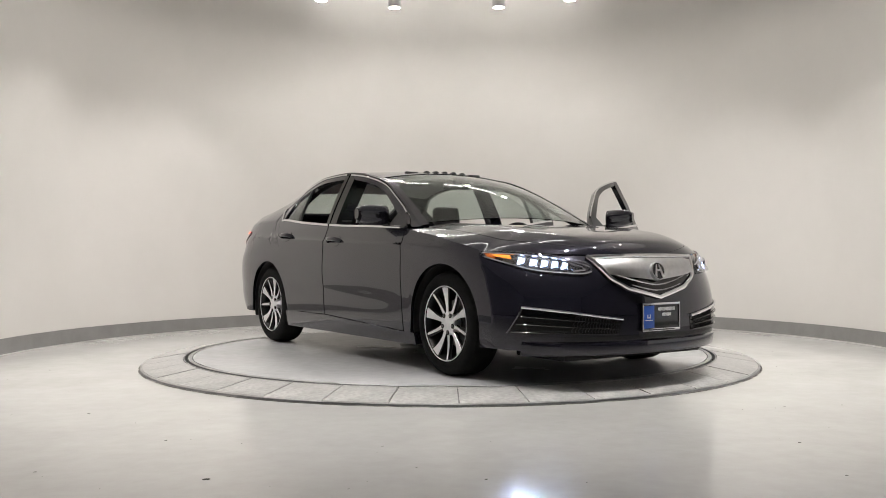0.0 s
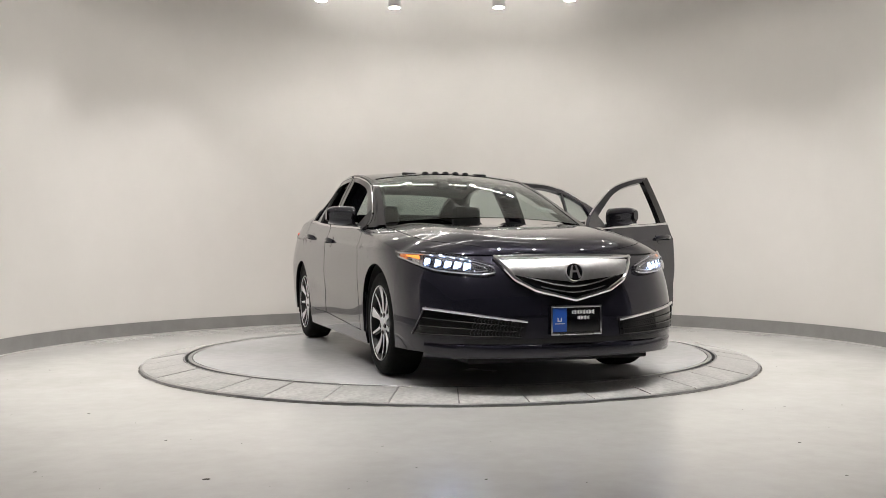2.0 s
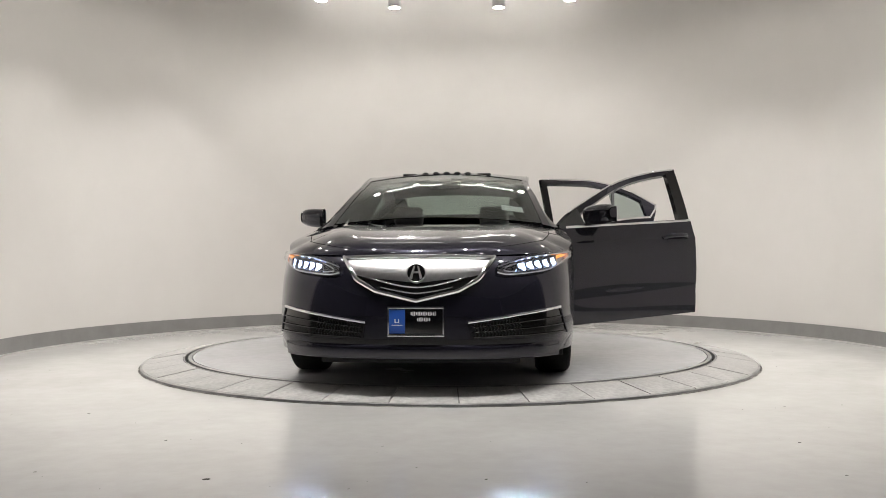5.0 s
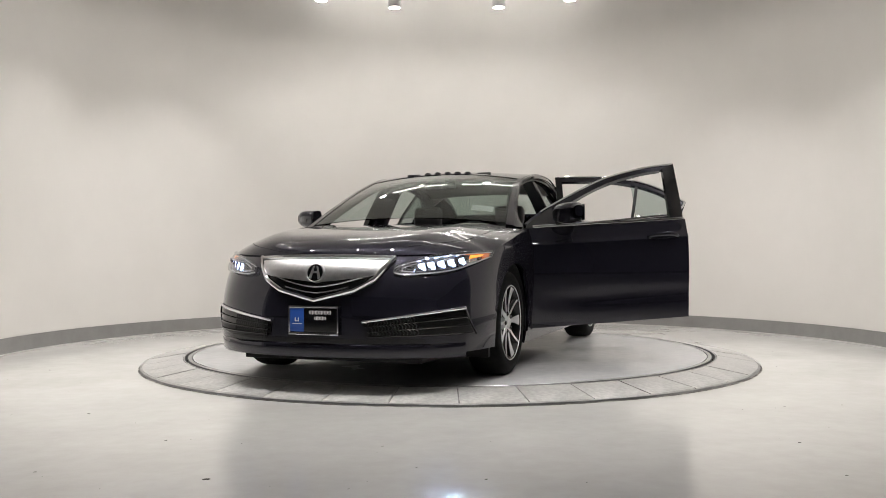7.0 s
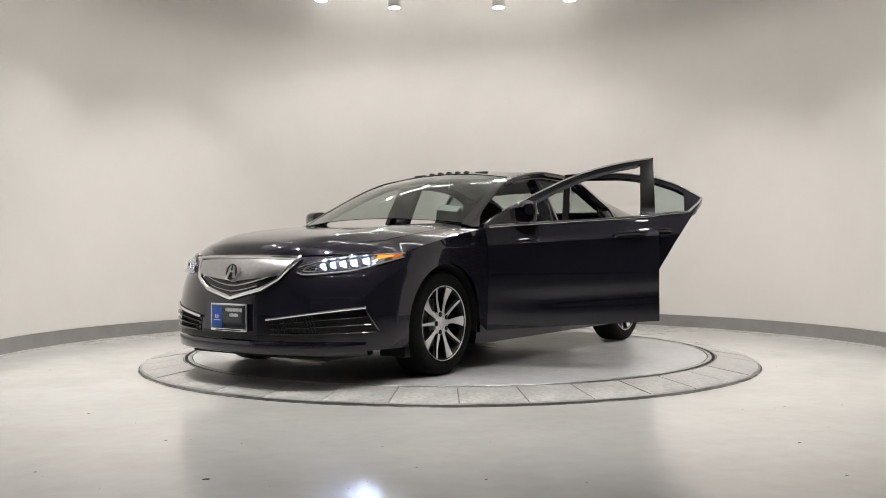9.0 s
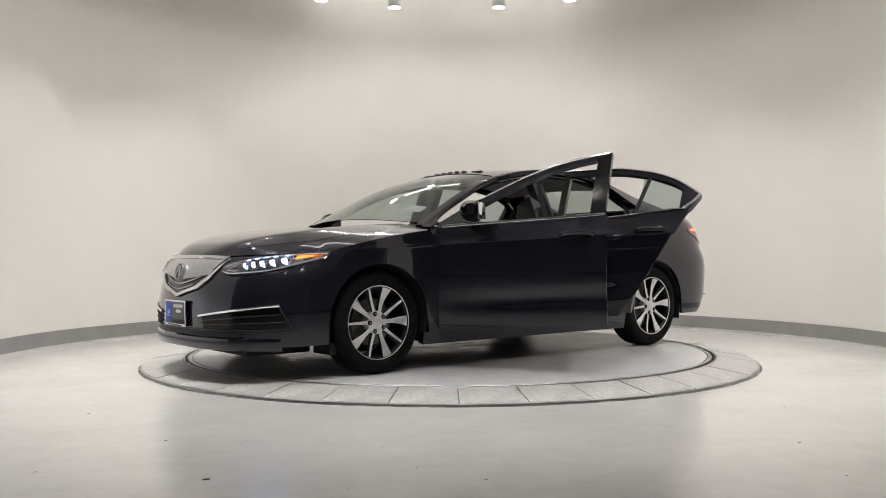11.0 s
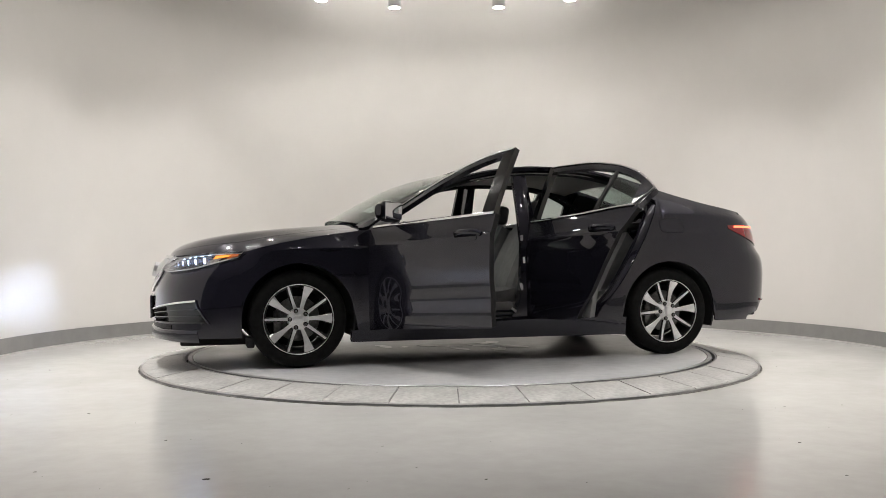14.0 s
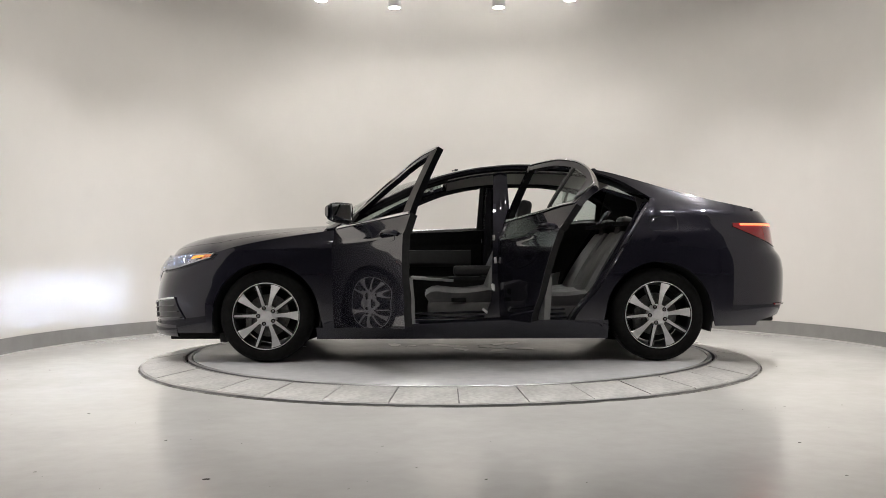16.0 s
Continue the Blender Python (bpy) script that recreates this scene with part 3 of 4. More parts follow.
    rows = [[(top_at(0.95, r)[0] + 0.05 - dx, r * 0.80, 0.930 + 0.025 * (1 - r * r) + dz) for r in spread(-1, 1, 21)] for dx, dz in ((-0.06, -0.005), (0.0, 0.0), (0.06, 0.01))]
    part("cowl", solid(rows, 0.02, inward=(0, 0, -1)), BLACK, CAR, "black plastic cowl")
    # Underside
    for size, place in (((1.95, 1.62, 0.05), (0, 0, 0.20)), ((0.62, 1.2, 0.06), (1.388, 0, 0.24)), ((0.45, 1.15, 0.05), (1.93, 0, 0.165)),
                        ((0.9, 1.2, 0.06), (-1.4, 0, 0.26)), ((0.5, 1.4, 0.06), (-2.02, 0, 0.30)), ((0.06, 1.2, 0.24), (-1.0, 0, 0.35)),
                        ((0.06, 1.56, 0.62), (0.98, 0, 0.54)), ((0.05, 1.3, 0.45), (2.08, 0, 0.42))):
        part("underbody_panel", box(bmesh.new(), size, pose(*place), 0.012), UNDER, CAR, "black underbody panel")
    for c in (AXLE, -AXLE):
        for s in (1, -1):
            rows = []
            for a in spread(-18, 198, 37):
                ca, sa = math.cos(radians(a)), math.sin(radians(a))
                rows.append([(c + (ARCH_R + 0.001) * ca, y, HUB_Z + (ARCH_R + 0.001) * sa) for y in (0.885, 0.80, 0.62, 0.56)])
            part("wheel_arch_liner", solid(rows, 0.01, s, inward=(0, 0, 1)), UNDER, CAR, "black wheel arch liner")
            bm = prism(bmesh.new(), [(0.385 * math.cos(radians(a)), 0.385 * math.sin(radians(a))) for a in spread(-12, 192, 30)], 0.012, pose(c, s * 0.556, HUB_Z, 90, 0, 0))
            part("wheel_well", bm, UNDER, CAR, "black inner wheel well")
    part("splash_shield", box(bmesh.new(), (0.05, 0.20, 0.07), pose(1.70, 0.74, 0.175), 0.01), UNDER, CAR)


# ---- doors ----
DOOR_TOP = curve((0.92, 0.945), (0.75, 1.055), (0.5, 1.183), (0.3, 1.274), (0.1, 1.338), (-0.15, 1.385), (-0.4, 1.405), (-0.7, 1.40), (-0.95, 1.365), (-1.15, 1.30), (-1.28, 1.225), (-1.37, 1.165))
DOOR_REAR = curve((0.24, -0.76), (0.35, -0.82), (0.5, -0.95), (0.7, -1.08), (0.85, -1.17), (1.0, -1.265), (1.165, -1.37))
DOOR_REAR_Z = curve((-0.76, 0.24), (-0.82, 0.35), (-0.95, 0.5), (-1.08, 0.7), (-1.17, 0.85), (-1.265, 1.0), (-1.37, 1.165))
HINGE_F, HINGE_R = Vector((0.885, 0.865, 0)), Vector((-0.315, 0.865, 0))


def door_low(x):
    """The doors' lower edge, which rises towards the back."""
    return 0.25 + 0.05 * min(1.0, max(0.0, (0.9 - x) / 1.17))


def window_frame(bm, outer, inner, s, thick=0.035):
    """A bar of bodywork between two matching lines on the car's side."""
    rows = []
    for (xa, za), (xb, zb) in zip(outer, inner):
        rows.append([at(xa + (xb - xa) * j / 3, za + (zb - za) * j / 3) for j in range(4)])
    return solid(rows, thick, s, bm)


def build_door(front, s, angle):
    hinge = HINGE_F if front else HINGE_R
    hv = Vector((hinge.x, hinge.y * s, 0))
    m = Matrix.Translation(hv) @ Matrix.Rotation(radians(-angle * s), 4, "Z") @ Matrix.Rotation(radians(1.0 if angle else 0), 4, "Y")
    back = Matrix.Translation(-hv)
    if front:
        xa, xb = (lambda z: 0.895), (lambda z: -0.278 - 0.01 * (z - 0.3))
        top = [(x, DOOR_TOP(x)) for x in spread(0.885, -0.27, 34)]
        glass_top = [(x, max(DOOR_TOP(x) - 0.042 - 0.016 * max(0, min(1, (x - 0.1) / 0.6)), BELT(x) + 0.006)) for x in spread(0.80, -0.172, 34)]
        post = ((-0.27, -0.285), (-0.172, -0.196))
    else:
        xa, xb = (lambda z: -0.292 - 0.01 * (z - 0.3)), DOOR_REAR
        top = [(x, DOOR_TOP(x)) for x in spread(-0.30, -1.367, 34)]
        glass_top = [(x, max(DOOR_TOP(x) - 0.045, BELT(x) + 0.02)) for x in spread(-0.345, -1.27, 34)]
        post = ((-0.295, -0.305), (-0.345, -0.355))
    # Lower panel, and its inner trim
    n, k = 30, 84
    rows, inner = [], []
    for j in range(k):
        v = j / (k - 1)
        row, row2 = [], []
        for i in range(n):
            u = i / (n - 1)
            z0 = door_low(xa(0.3) + (xb(0.3) - xa(0.3)) * u)
            zz = z0 + v * 0.72
            x = xa(zz) + (xb(zz) - xa(zz)) * u
            z = z0 + v * (BELT(x) - z0)
            x = xa(z) + (xb(z) - xa(z)) * u
            z = z0 + v * (BELT(x) - z0)
            p = at(x, z)
            row.append(p)
            row2.append((p[0] + 0.012 * (1 - 2 * u) * -1, p[1] - 0.006, p[2] + 0.006))
        rows.append(row)
        inner.append(row2)
    bm = solid(rows, 0.003, s)
    bmesh.ops.transform(bm, matrix=back, verts=bm.verts)
    door = part("front_door" if front else "rear_door", bm, PAINT, CAR, ("open " if angle else "closed ") + "graphite grey door", m)
    bm = solid(inner, 0.05, s)
    bmesh.ops.transform(bm, matrix=back, verts=bm.verts)
    part("inner_trim", bm, DARK_TRIM, door, "charcoal door trim")
    a0, a1 = (0.45, -0.20) if front else (-0.45, -0.86)
    rows = []
    for i, x in enumerate(spread(a0, a1, 10)):
        zt = 0.60 - 0.10 * (1 - i / 9)
        rows.append([(x if front else x - 0.25 * (z - 0.34), at(x, z)[1] - 0.067, z) for z in spread(0.32, zt, 5)])
    bm = solid(rows, 0.045, s)
    bmesh.ops.transform(bm, matrix=back, verts=bm.verts)
    part("door_pocket", bm, POCKET, door, "grey lower door pocket")
    # Upper frame
    bm = window_frame(bmesh.new(), top, glass_top, s)
    bmesh.ops.transform(bm, matrix=back, verts=bm.verts)
    part("window_frame", bm, PAINT, door)
    zs = spread(0.0, 1.0, 8)
    rows = []
    for v in zs:
        ra = post[0][0] + (post[0][1] - post[0][0]) * v
        rb = post[1][0] + (post[1][1] - post[1][0]) * v
        za, zb = BELT(ra) + v * (DOOR_TOP(ra) - BELT(ra)), BELT(rb) + v * (DOOR_TOP(rb) - 0.03 - BELT(rb))
        rows.append([at(ra + (rb - ra) * j / 3, za + (zb - za) * j / 3, 0.001) for j in range(4)])
    bm = solid(rows, 0.04, s)
    bmesh.ops.transform(bm, matrix=back, verts=bm.verts)
    part("window_post", bm, BLACK_GLOSS, door, "gloss black window post")
    if not front:
        rows = []
        for x in spread(-1.23, -1.365, 8):
            zb = DOOR_TOP(x)
            za = min(max(BELT(x), DOOR_REAR_Z(x)), zb - 0.002)
            rows.append([at(x, za + (zb - za) * j / 5, 0.0015) for j in range(6)])
        bm = solid(rows, 0.04, s)
        bmesh.ops.transform(bm, matrix=back, verts=bm.verts)
        part("quarter_corner", bm, PAINT, door)
        bm = bmesh.new()
        # divider bar of the quarter light
        rows = [[at(-0.90 - 0.08 * v + dx, BELT(-0.9) + v * (DOOR_TOP(-0.96) - 0.04 - BELT(-0.9)), -0.002) for dx in (0.012, -0.012)] for v in spread(0, 1, 6)]
        solid(rows, 0.02, s, bm)
        bmesh.ops.transform(bm, matrix=back, verts=bm.verts)
        part("quarter_post", bm, BLACK, door, "black quarter light divider")
    # Glass
    rows = []
    lo_hi = [(x, BELT(x) - 0.01, z) for x, z in glass_top if z > BELT(x) + 0.015] if front else [(x, BELT(x) - 0.01, z) for x, z in glass_top]
    if not front:
        for x, a, b in lo_hi:
            if x < -0.91:
                rows.append([at(x, a + (b + 0.01 - a) * j / 5, -0.012) for j in range(6)])
        bm = solid(rows, 0.004, s)
        bmesh.ops.transform(bm, matrix=back, verts=bm.verts)
        part("quarter_glass", bm, GLASS_DARK, door, "tinted quarter light glass")
    # Chrome round the window
    x0, x1 = (0.83, -0.27) if front else (-0.30, -1.26)
    low = [at(x, BELT(x) + 0.004, 0.003) for x in spread(x0, x1, 30)]
    high = [at(x, z - 0.006, 0.003) for x, z in top[(4 if front else 1):]]
    bm = tube(bmesh.new(), [(a, b * s, c) for a, b, c in low], 0.008, 8, 1.3)
    tube(bm, [(a, b * s, c) for a, b, c in high], 0.006, 8, 1.1)
    if not front:
        tail = [at(x, z, 0.004) for x, z in ((-1.36, 1.17), (-1.335, 1.13), (-1.26, BELT(-1.26) + 0.005))]
        tube(bm, [(a, b * s, c) for a, b, c in tail], 0.008, 8, 1.3)
    bmesh.ops.transform(bm, matrix=back, verts=bm.verts)
    part("window_chrome", bm, CHROME, door, "bright chrome window surround")
    # Handle
    hx = -0.10 if front else -1.03
    hz = 0.865 if front else 0.915
    pts = [at(hx + d, hz - 0.02 * d, o) for d, o in ((0.105, 0.0), (0.09, 0.022), (0.04, 0.034), (-0.04, 0.034), (-0.09, 0.022), (-0.105, 0.0))]
    bm = tube(bmesh.new(), [(a, b * s, c) for a, b, c in pts], 0.013, 10, 1.25)
    bmesh.ops.transform(bm, matrix=back, verts=bm.verts)
    part("handle", bm, PAINT, door, "body-coloured door handle")
    rows = [[at(hx + 0.075 * a, hz + 0.042 * b * (1 - 0.3 * a * a), 0.0025) for b in spread(-1, 1, 5)] for a in spread(-1, 1, 9)]
    bm = solid(rows, 0.006, s)
    bmesh.ops.transform(bm, matrix=back, verts=bm.verts)
    part("handle_recess", bm, PAINT, door, "scooped recess behind the handle")
    if front:
        rows = []
        for x in spread(0.87, 0.66, 8):
            a, b = BELT(x) + 0.002, max(DOOR_TOP(x) - 0.02, BELT(x) + 0.004)
            rows.append([at(x, a + (b - a) * j / 4, 0.002) for j in range(5)])
        bm = solid(rows, 0.02, s)
        bmesh.ops.transform(bm, matrix=back, verts=bm.verts)
        part("sail_panel", bm, BLACK, door, "black corner panel behind the mirror")
        # Mirror
        bm = bmesh.new()
        rows = []
        for i in range(9):
            u = i / 8
            y = 0.885 + 0.185 * u
            hgt = 0.072 * (1 - 0.75 * u ** 4) ** 0.5
            dep = 0.105 * (1 - 0.85 * u ** 3) ** 0.5
            cz = 1.035 + 0.012 * u
            ring = []
            for a in range(17):
                th = math.tau * a / 16
                cx, sz = math.cos(th), math.sin(th)
                cx = math.copysign(abs(cx) ** 0.7, cx)
                sz = math.copysign(abs(sz) ** 0.75, sz)
                ring.append((0.585 - 0.04 * u + dep * (cx if cx > 0 else cx * 0.45), y, cz + hgt * sz))
            rows.append(ring)
        solid(rows, 0.006, s, bm)
        for ring in (rows[0], rows[-1]):
            bm.faces.new([bm.verts.new((a, b * s, c)) for a, b, c in ring[:-1]])
        bmesh.ops.transform(bm, matrix=back, verts=bm.verts)
        mir = part("mirror", bm, PAINT, door, "body-coloured gloss door mirror")
        bm = bmesh.new()
        box(bm, (0.006, 0.145, 0.108), back @ pose(0.512, s * 0.975, 1.040, 0, 0, 2 * s), 0.002)
        part("mirror_glass", bm, MIRROR, mir, "mirror glass")
        bm = bmesh.new()
        tube(bm, [(0.64, 0.855 * s, 0.97), (0.62, 0.90 * s, 0.985), (0.60, 0.935 * s, 1.0)], 0.03, 10, 0.6)
        bmesh.ops.transform(bm, matrix=back, verts=bm.verts)
        part("mirror_stalk", bm, BLACK_GLOSS, door)
    return door


# ---- wheels ----


def build_wheel():
    wheel = new("wheel")
    bm = turned(bmesh.new(), [(0.236, -0.10), (0.262, -0.112), (0.30, -0.108), (0.318, -0.094), (0.328, -0.07), (0.329, 0.0), (0.328, 0.07), (0.318, 0.094), (0.30, 0.108), (0.262, 0.112), (0.236, 0.10), (0.225, 0.0)], 72, close=True)
    tyre = part("tyre", bm, RUBBER, wheel, "black rubber tyre")
    bm = bmesh.new()
    for i in range(90):
        for y in (-0.080, 0.080):
            box(bm, (0.008, 0.010, 0.012), pose(0.3195 * math.cos(i * math.tau / 90), 0.3195 * math.sin(i * math.tau / 90), y, 0, 0, i * 4.0))
    part("tread", bm, RUBBER, tyre, kind="stuff")
    rim = part("rim", turned(bmesh.new(), [(0.238, 0.088), (0.240, 0.102), (0.234, 0.106), (0.226, 0.098), (0.215, 0.05), (0.205, -0.08), (0.215, -0.09), (0.225, -0.02)], 72, close=True), ALLOY_DARK, wheel, "machined silver and black ten-spoke alloy wheel")
    bm = bmesh.new()
    turned(bm, [(0.2305, 0.098), (0.2320, 0.1065), (0.2355, 0.1080), (0.2370, 0.104), (0.2345, 0.098)], 72, close=True)
    part("rim_lip", bm, ALLOY, rim, "bright machined lip")
    for i in range(10):
        wide = i % 2 == 1
        rows = []
        for u in spread(0, 1, 10):
            r = 0.05 + 0.182 * u
            w = 0.0125 + 0.004 * u + 0.020 * max(0, (u - 0.3) / 0.7) ** 1.6 if wide else 0.0145 - 0.0075 * u ** 0.6
            z = 0.084 + 0.016 * u - 0.008 * math.sin(math.pi * u)
            bend = 0.006 * math.sin(math.pi * u) if wide else 0.0
            rows.append([(r, bend + w * d, z - 0.003 * (abs(d) > 0.9)) for d in (-1, -0.88, 0, 0.88, 1)])
        turn = Matrix.Rotation(radians(36 * i), 3, "Z")
        bm = solid(rows, 0.004, 1, inward=(0, 0, -1))
        bmesh.ops.rotate(bm, matrix=turn, verts=bm.verts)
        part("spoke", bm, ALLOY, rim)
        bm = solid([[(x, y * 1.1, z - 0.0035) for x, y, z in row] for row in rows], 0.03, 1, inward=(0, 0, -1))
        bmesh.ops.rotate(bm, matrix=turn, verts=bm.verts)
        part("spoke_flank", bm, ALLOY_DARK, rim)
    bm = turned(bmesh.new(), [(0.074, 0.03), (0.074, 0.076), (0.068, 0.085), (0.036, 0.087), (0.033, 0.091), (0.031, 0.0905), (0.029, 0.092), (0.0001, 0.094)], 40)
    part("hub", bm, ALLOY, rim, "silver hub and cap")
    for i in range(5):
        a = math.tau * i / 5
        hole = pose(0.058 * math.cos(a), 0.058 * math.sin(a), 0.003)
        # No hollow here: a raised black disc paints in the recess's shade
        part("lug_shade_disc", turned(bmesh.new(), [(0.0155, 0.078), (0.0155, 0.0855), (0.013, 0.0862), (0.0001, 0.0862)], 16, hole), BLACK_GLOSS, rim, "raised black disc painting in the dark of a lug nut recess")
        nut = turned(bmesh.new(), [(0.0085, 0.084), (0.0085, 0.0905), (0.006, 0.0925), (0.0001, 0.093)], 6, hole)
        part("lug_nut", nut, STEEL, rim, "steel lug nut")
    bm = turned(bmesh.new(), [(0.06, -0.02), (0.15, -0.02), (0.152, -0.012), (0.152, 0.006), (0.15, 0.012), (0.06, 0.012)], 48, close=True)
    part("brake_disc", bm, STEEL, wheel, "grey steel brake disc")
    bm = bmesh.new()
    box(bm, (0.05, 0.15, 0.07), pose(0.135, 0.02, -0.005), 0.012)
    part("brake_caliper", bm, STEEL, wheel)
    bm = turned(bmesh.new(), [(0.20, -0.085), (0.20, -0.075), (0.0001, -0.075)], 40)
    part("backing_plate", bm, UNDER, wheel)
    return wheel


def build_wheels():
    first = build_wheel()
    first.parent = CAR
    for i, (x, s) in enumerate(((AXLE, 1), (-AXLE, 1), (AXLE, -1), (-AXLE, -1))):
        m = pose(x, s * 0.785, 0.329, -90 * s, 0, 0) @ pose(0, 0, 0, 0, 0, (0, 4, -15, 40)[i])
        if i == 0:
            first.matrix_basis = m
        else:
            copy_thing(first, m)


# ---- front: grille, lamps, plate ----


def nose_sheet(ys, low, high, n, thick, out, s=1, bm=None):
    rows = []
    for y in ys:
        a, b = low(y), high(y)
        rows.append([nose_at(y, a + (b - a) * j / (n - 1), out) for j in range(n)])
    return solid(rows, thick, s, bm)


GR_TOP = lambda y: 0.746 - 0.008 * (abs(y) / 0.43) ** 2
GR_LOW = lambda y: float(np.interp(abs(y), (0, 0.23, 0.34, 0.43), (0.498, 0.552, 0.612, 0.735)))
BAR_LOW = lambda y: float(np.interp(abs(y), (0, 0.30, 0.37, 0.415), (0.602, 0.634, 0.650, 0.712)))


def build_front():
    ys = spread(-0.43, 0.43, 61)
    grille = part("grille", nose_sheet(ys, lambda y: GR_LOW(abs(y)), GR_TOP, 10, 0.01, 0.004), BLACK_GLOSS, CAR, "shield grille with a wide satin silver bar")
    ys2 = spread(-0.415, 0.415, 51)
    rows = []
    for y in ys2:
        a, b = BAR_LOW(abs(y)), GR_TOP(y) - 0.016
        rows.append([nose_at(y, a + (b - a) * j / 8, 0.010 + 0.010 * math.sin(math.pi * (0.1 + 0.8 * j / 8)) * min(1, (0.43 - abs(y)) / 0.1)) for j in range(9)])
    part("grille_bar", solid(rows, 0.012), SATIN, grille, "satin silver grille bar")
    loop = [nose_at(y, GR_TOP(y) - 0.004, 0.012) for y in ys] + [nose_at(y, GR_LOW(abs(y)) + 0.006, 0.012) for y in reversed(ys)]
    part("grille_surround", tube(bmesh.new(), loop + [loop[0]], 0.0115, 8, 1.2), CHROME, grille, "chrome grille surround")
    for z0, w in ((0.578, 0.30), (0.545, 0.20)):
        line = [nose_at(y, z0 + 0.35 * (abs(y) / 0.43) ** 1.6 * 0.32, 0.010) for y in spread(-w, w, 31)]
        part("grille_slat", tube(bmesh.new(), line, 0.0045, 6, 1.0), LAMP_INNER, grille, "dark chrome slat")
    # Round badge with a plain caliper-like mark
    bx = nose_at(0, 0.66, 0.040)[0]
    m = pose(bx, 0, 0.660, 0, 76, 0) @ pose(0, 0, 0, 0, 0, 90)
    part("badge", turned(bmesh.new(), [(0.050, -0.01), (0.050, 0.003), (0.0001, 0.003)], 40, m), BLACK_GLOSS, grille, "round black and chrome badge")
    bm = turned(bmesh.new(), [(0.049, 0.0), (0.049, 0.006), (0.052, 0.008), (0.055, 0.006), (0.055, -0.03)], 40, m, close=True)
    for q in (1, -1):
        prism(bm, [(q * 0.006, 0.040), (q * 0.015, 0.036), (q * 0.036, -0.030), (q * 0.022, -0.038)], 0.006, m @ pose(0, 0, 0.003))
    prism(bm, [(-0.02, -0.002), (0.02, -0.002), (0.02, 0.008), (-0.02, 0.008)], 0.005, m @ pose(0, 0, 0.003))
    part("badge_mark", bm, SATIN, grille, "silver badge mark")
    # Number plate holder: frame, blue field, bars for the lettering
    px = 2.352
    plate = part("plate_holder", box(bmesh.new(), (0.02, 0.305, 0.155), pose(px, 0, 0.392), 0.006), BLACK_GLOSS, CAR, "black dealer plate in a chrome frame")
    bm = bmesh.new()
    for y, z, a, b in ((0, 0.468, 0.315, 0.014), (0, 0.316, 0.315, 0.016), (-0.1525, 0.392, 0.010, 0.155), (0.1525, 0.392, 0.010, 0.155)):
        box(bm, (0.012, a, b), pose(px + 0.009, y, z), 0.004)
    part("plate_frame", bm, CHROME, plate, "chrome plate frame")
    part("blue_field", box(bmesh.new(), (0.003, 0.088, 0.132), pose(px + 0.0105, -0.104, 0.392), 0.001), BLUE, plate, "blue end field")
    bm = bmesh.new()
    box(bm, (0.002, 0.060, 0.004), pose(px + 0.0125, -0.104, 0.372))
    for y in (-0.115, -0.095):
        box(bm, (0.002, 0.006, 0.022), pose(px + 0.0125, y, 0.395))
    box(bm, (0.002, 0.022, 0.005), pose(px + 0.0125, -0.105, 0.387))
    for y, z, a, b in ((0.045, 0.436, 0.150, 0.024), (0.045, 0.404, 0.080, 0.022)):
        for i in range(int(a / 0.0095)):
            box(bm, (0.002, 0.0058, b * (0.7 + 0.3 * ((i * 7) % 3) / 2)), pose(px + 0.0115, y - a / 2 + 0.0095 * i + 0.005, z))
    part("plate_print", bm, WHITE_PRINT, plate, "white printed lettering as bars", kind="stuff")
    bm = bmesh.new()
    for y in spread(-0.10, 0.10, 15):
        box(bm, (0.002, 0.009, 0.008), pose(px + 0.0165, y, 0.316))
    part("frame_print", bm, BLACK, plate)
    for s in (1, -1):
        build_headlamp(s)
        # Lower intake with its chrome strip: wider at the bottom than at the top
        def intake(u, v, out):
            zt = 0.385 + 0.072 * u
            zb = 0.296 + 0.012 * u
            y = (0.285 + 0.515 * u) * v + (0.300 + 0.545 * u) * (1 - v)
            return nose_at(y * s, zb + (zt - zb) * v, out)
        us = spread(0, 1, 26)
        fog = part("lower_intake", solid([[intake(u, v, 0.003) for v in spread(0, 1, 8)] for u in us], 0.012), BLACK_GLOSS, CAR, "gloss black lower air intake")
        line = [intake(u, 1.0, 0.010) for u in us]
        part("chrome_strip", tube(bmesh.new(), line, 0.008, 8, 1.1), CHROME, fog, "slim chrome strip")
        part("intake_edge", tube(bmesh.new(), [intake(1.0, v, 0.006) for v in spread(1, 0, 8)], 0.006, 6), PAINT, fog)
        for v in (0.06, 0.36, 0.66):
            part("intake_blade", tube(bmesh.new(), [intake(u, v, 0.010) for u in spread(0.03, 0.98, 22)], 0.0045, 6, 0.7), BLACK_GLOSS, fog)
        bm = bmesh.new()
        for i in range(15):
            for v0, v1 in ((0.10, 0.34), (0.40, 0.64), (0.70, 0.92)):
                u0 = 0.05 + 0.034 * i
                tube(bm, [intake(u0, v0, 0.0045), intake(u0 + 0.017, (v0 + v1) / 2, 0.0045), intake(u0, v1, 0.0045)], 0.003, 5)
        part("intake_mesh", bm, UNDER, fog, "black honeycomb mesh", kind="stuff")
    # Dark band between the intakes and the lower lip
    part("lower_grille", nose_sheet(spread(-0.62, 0.62, 41), lambda y: 0.262, lambda y: 0.29, 4, 0.01, 0.003), BLACK_GLOSS, CAR, "gloss black lower air slot")
    rows = []
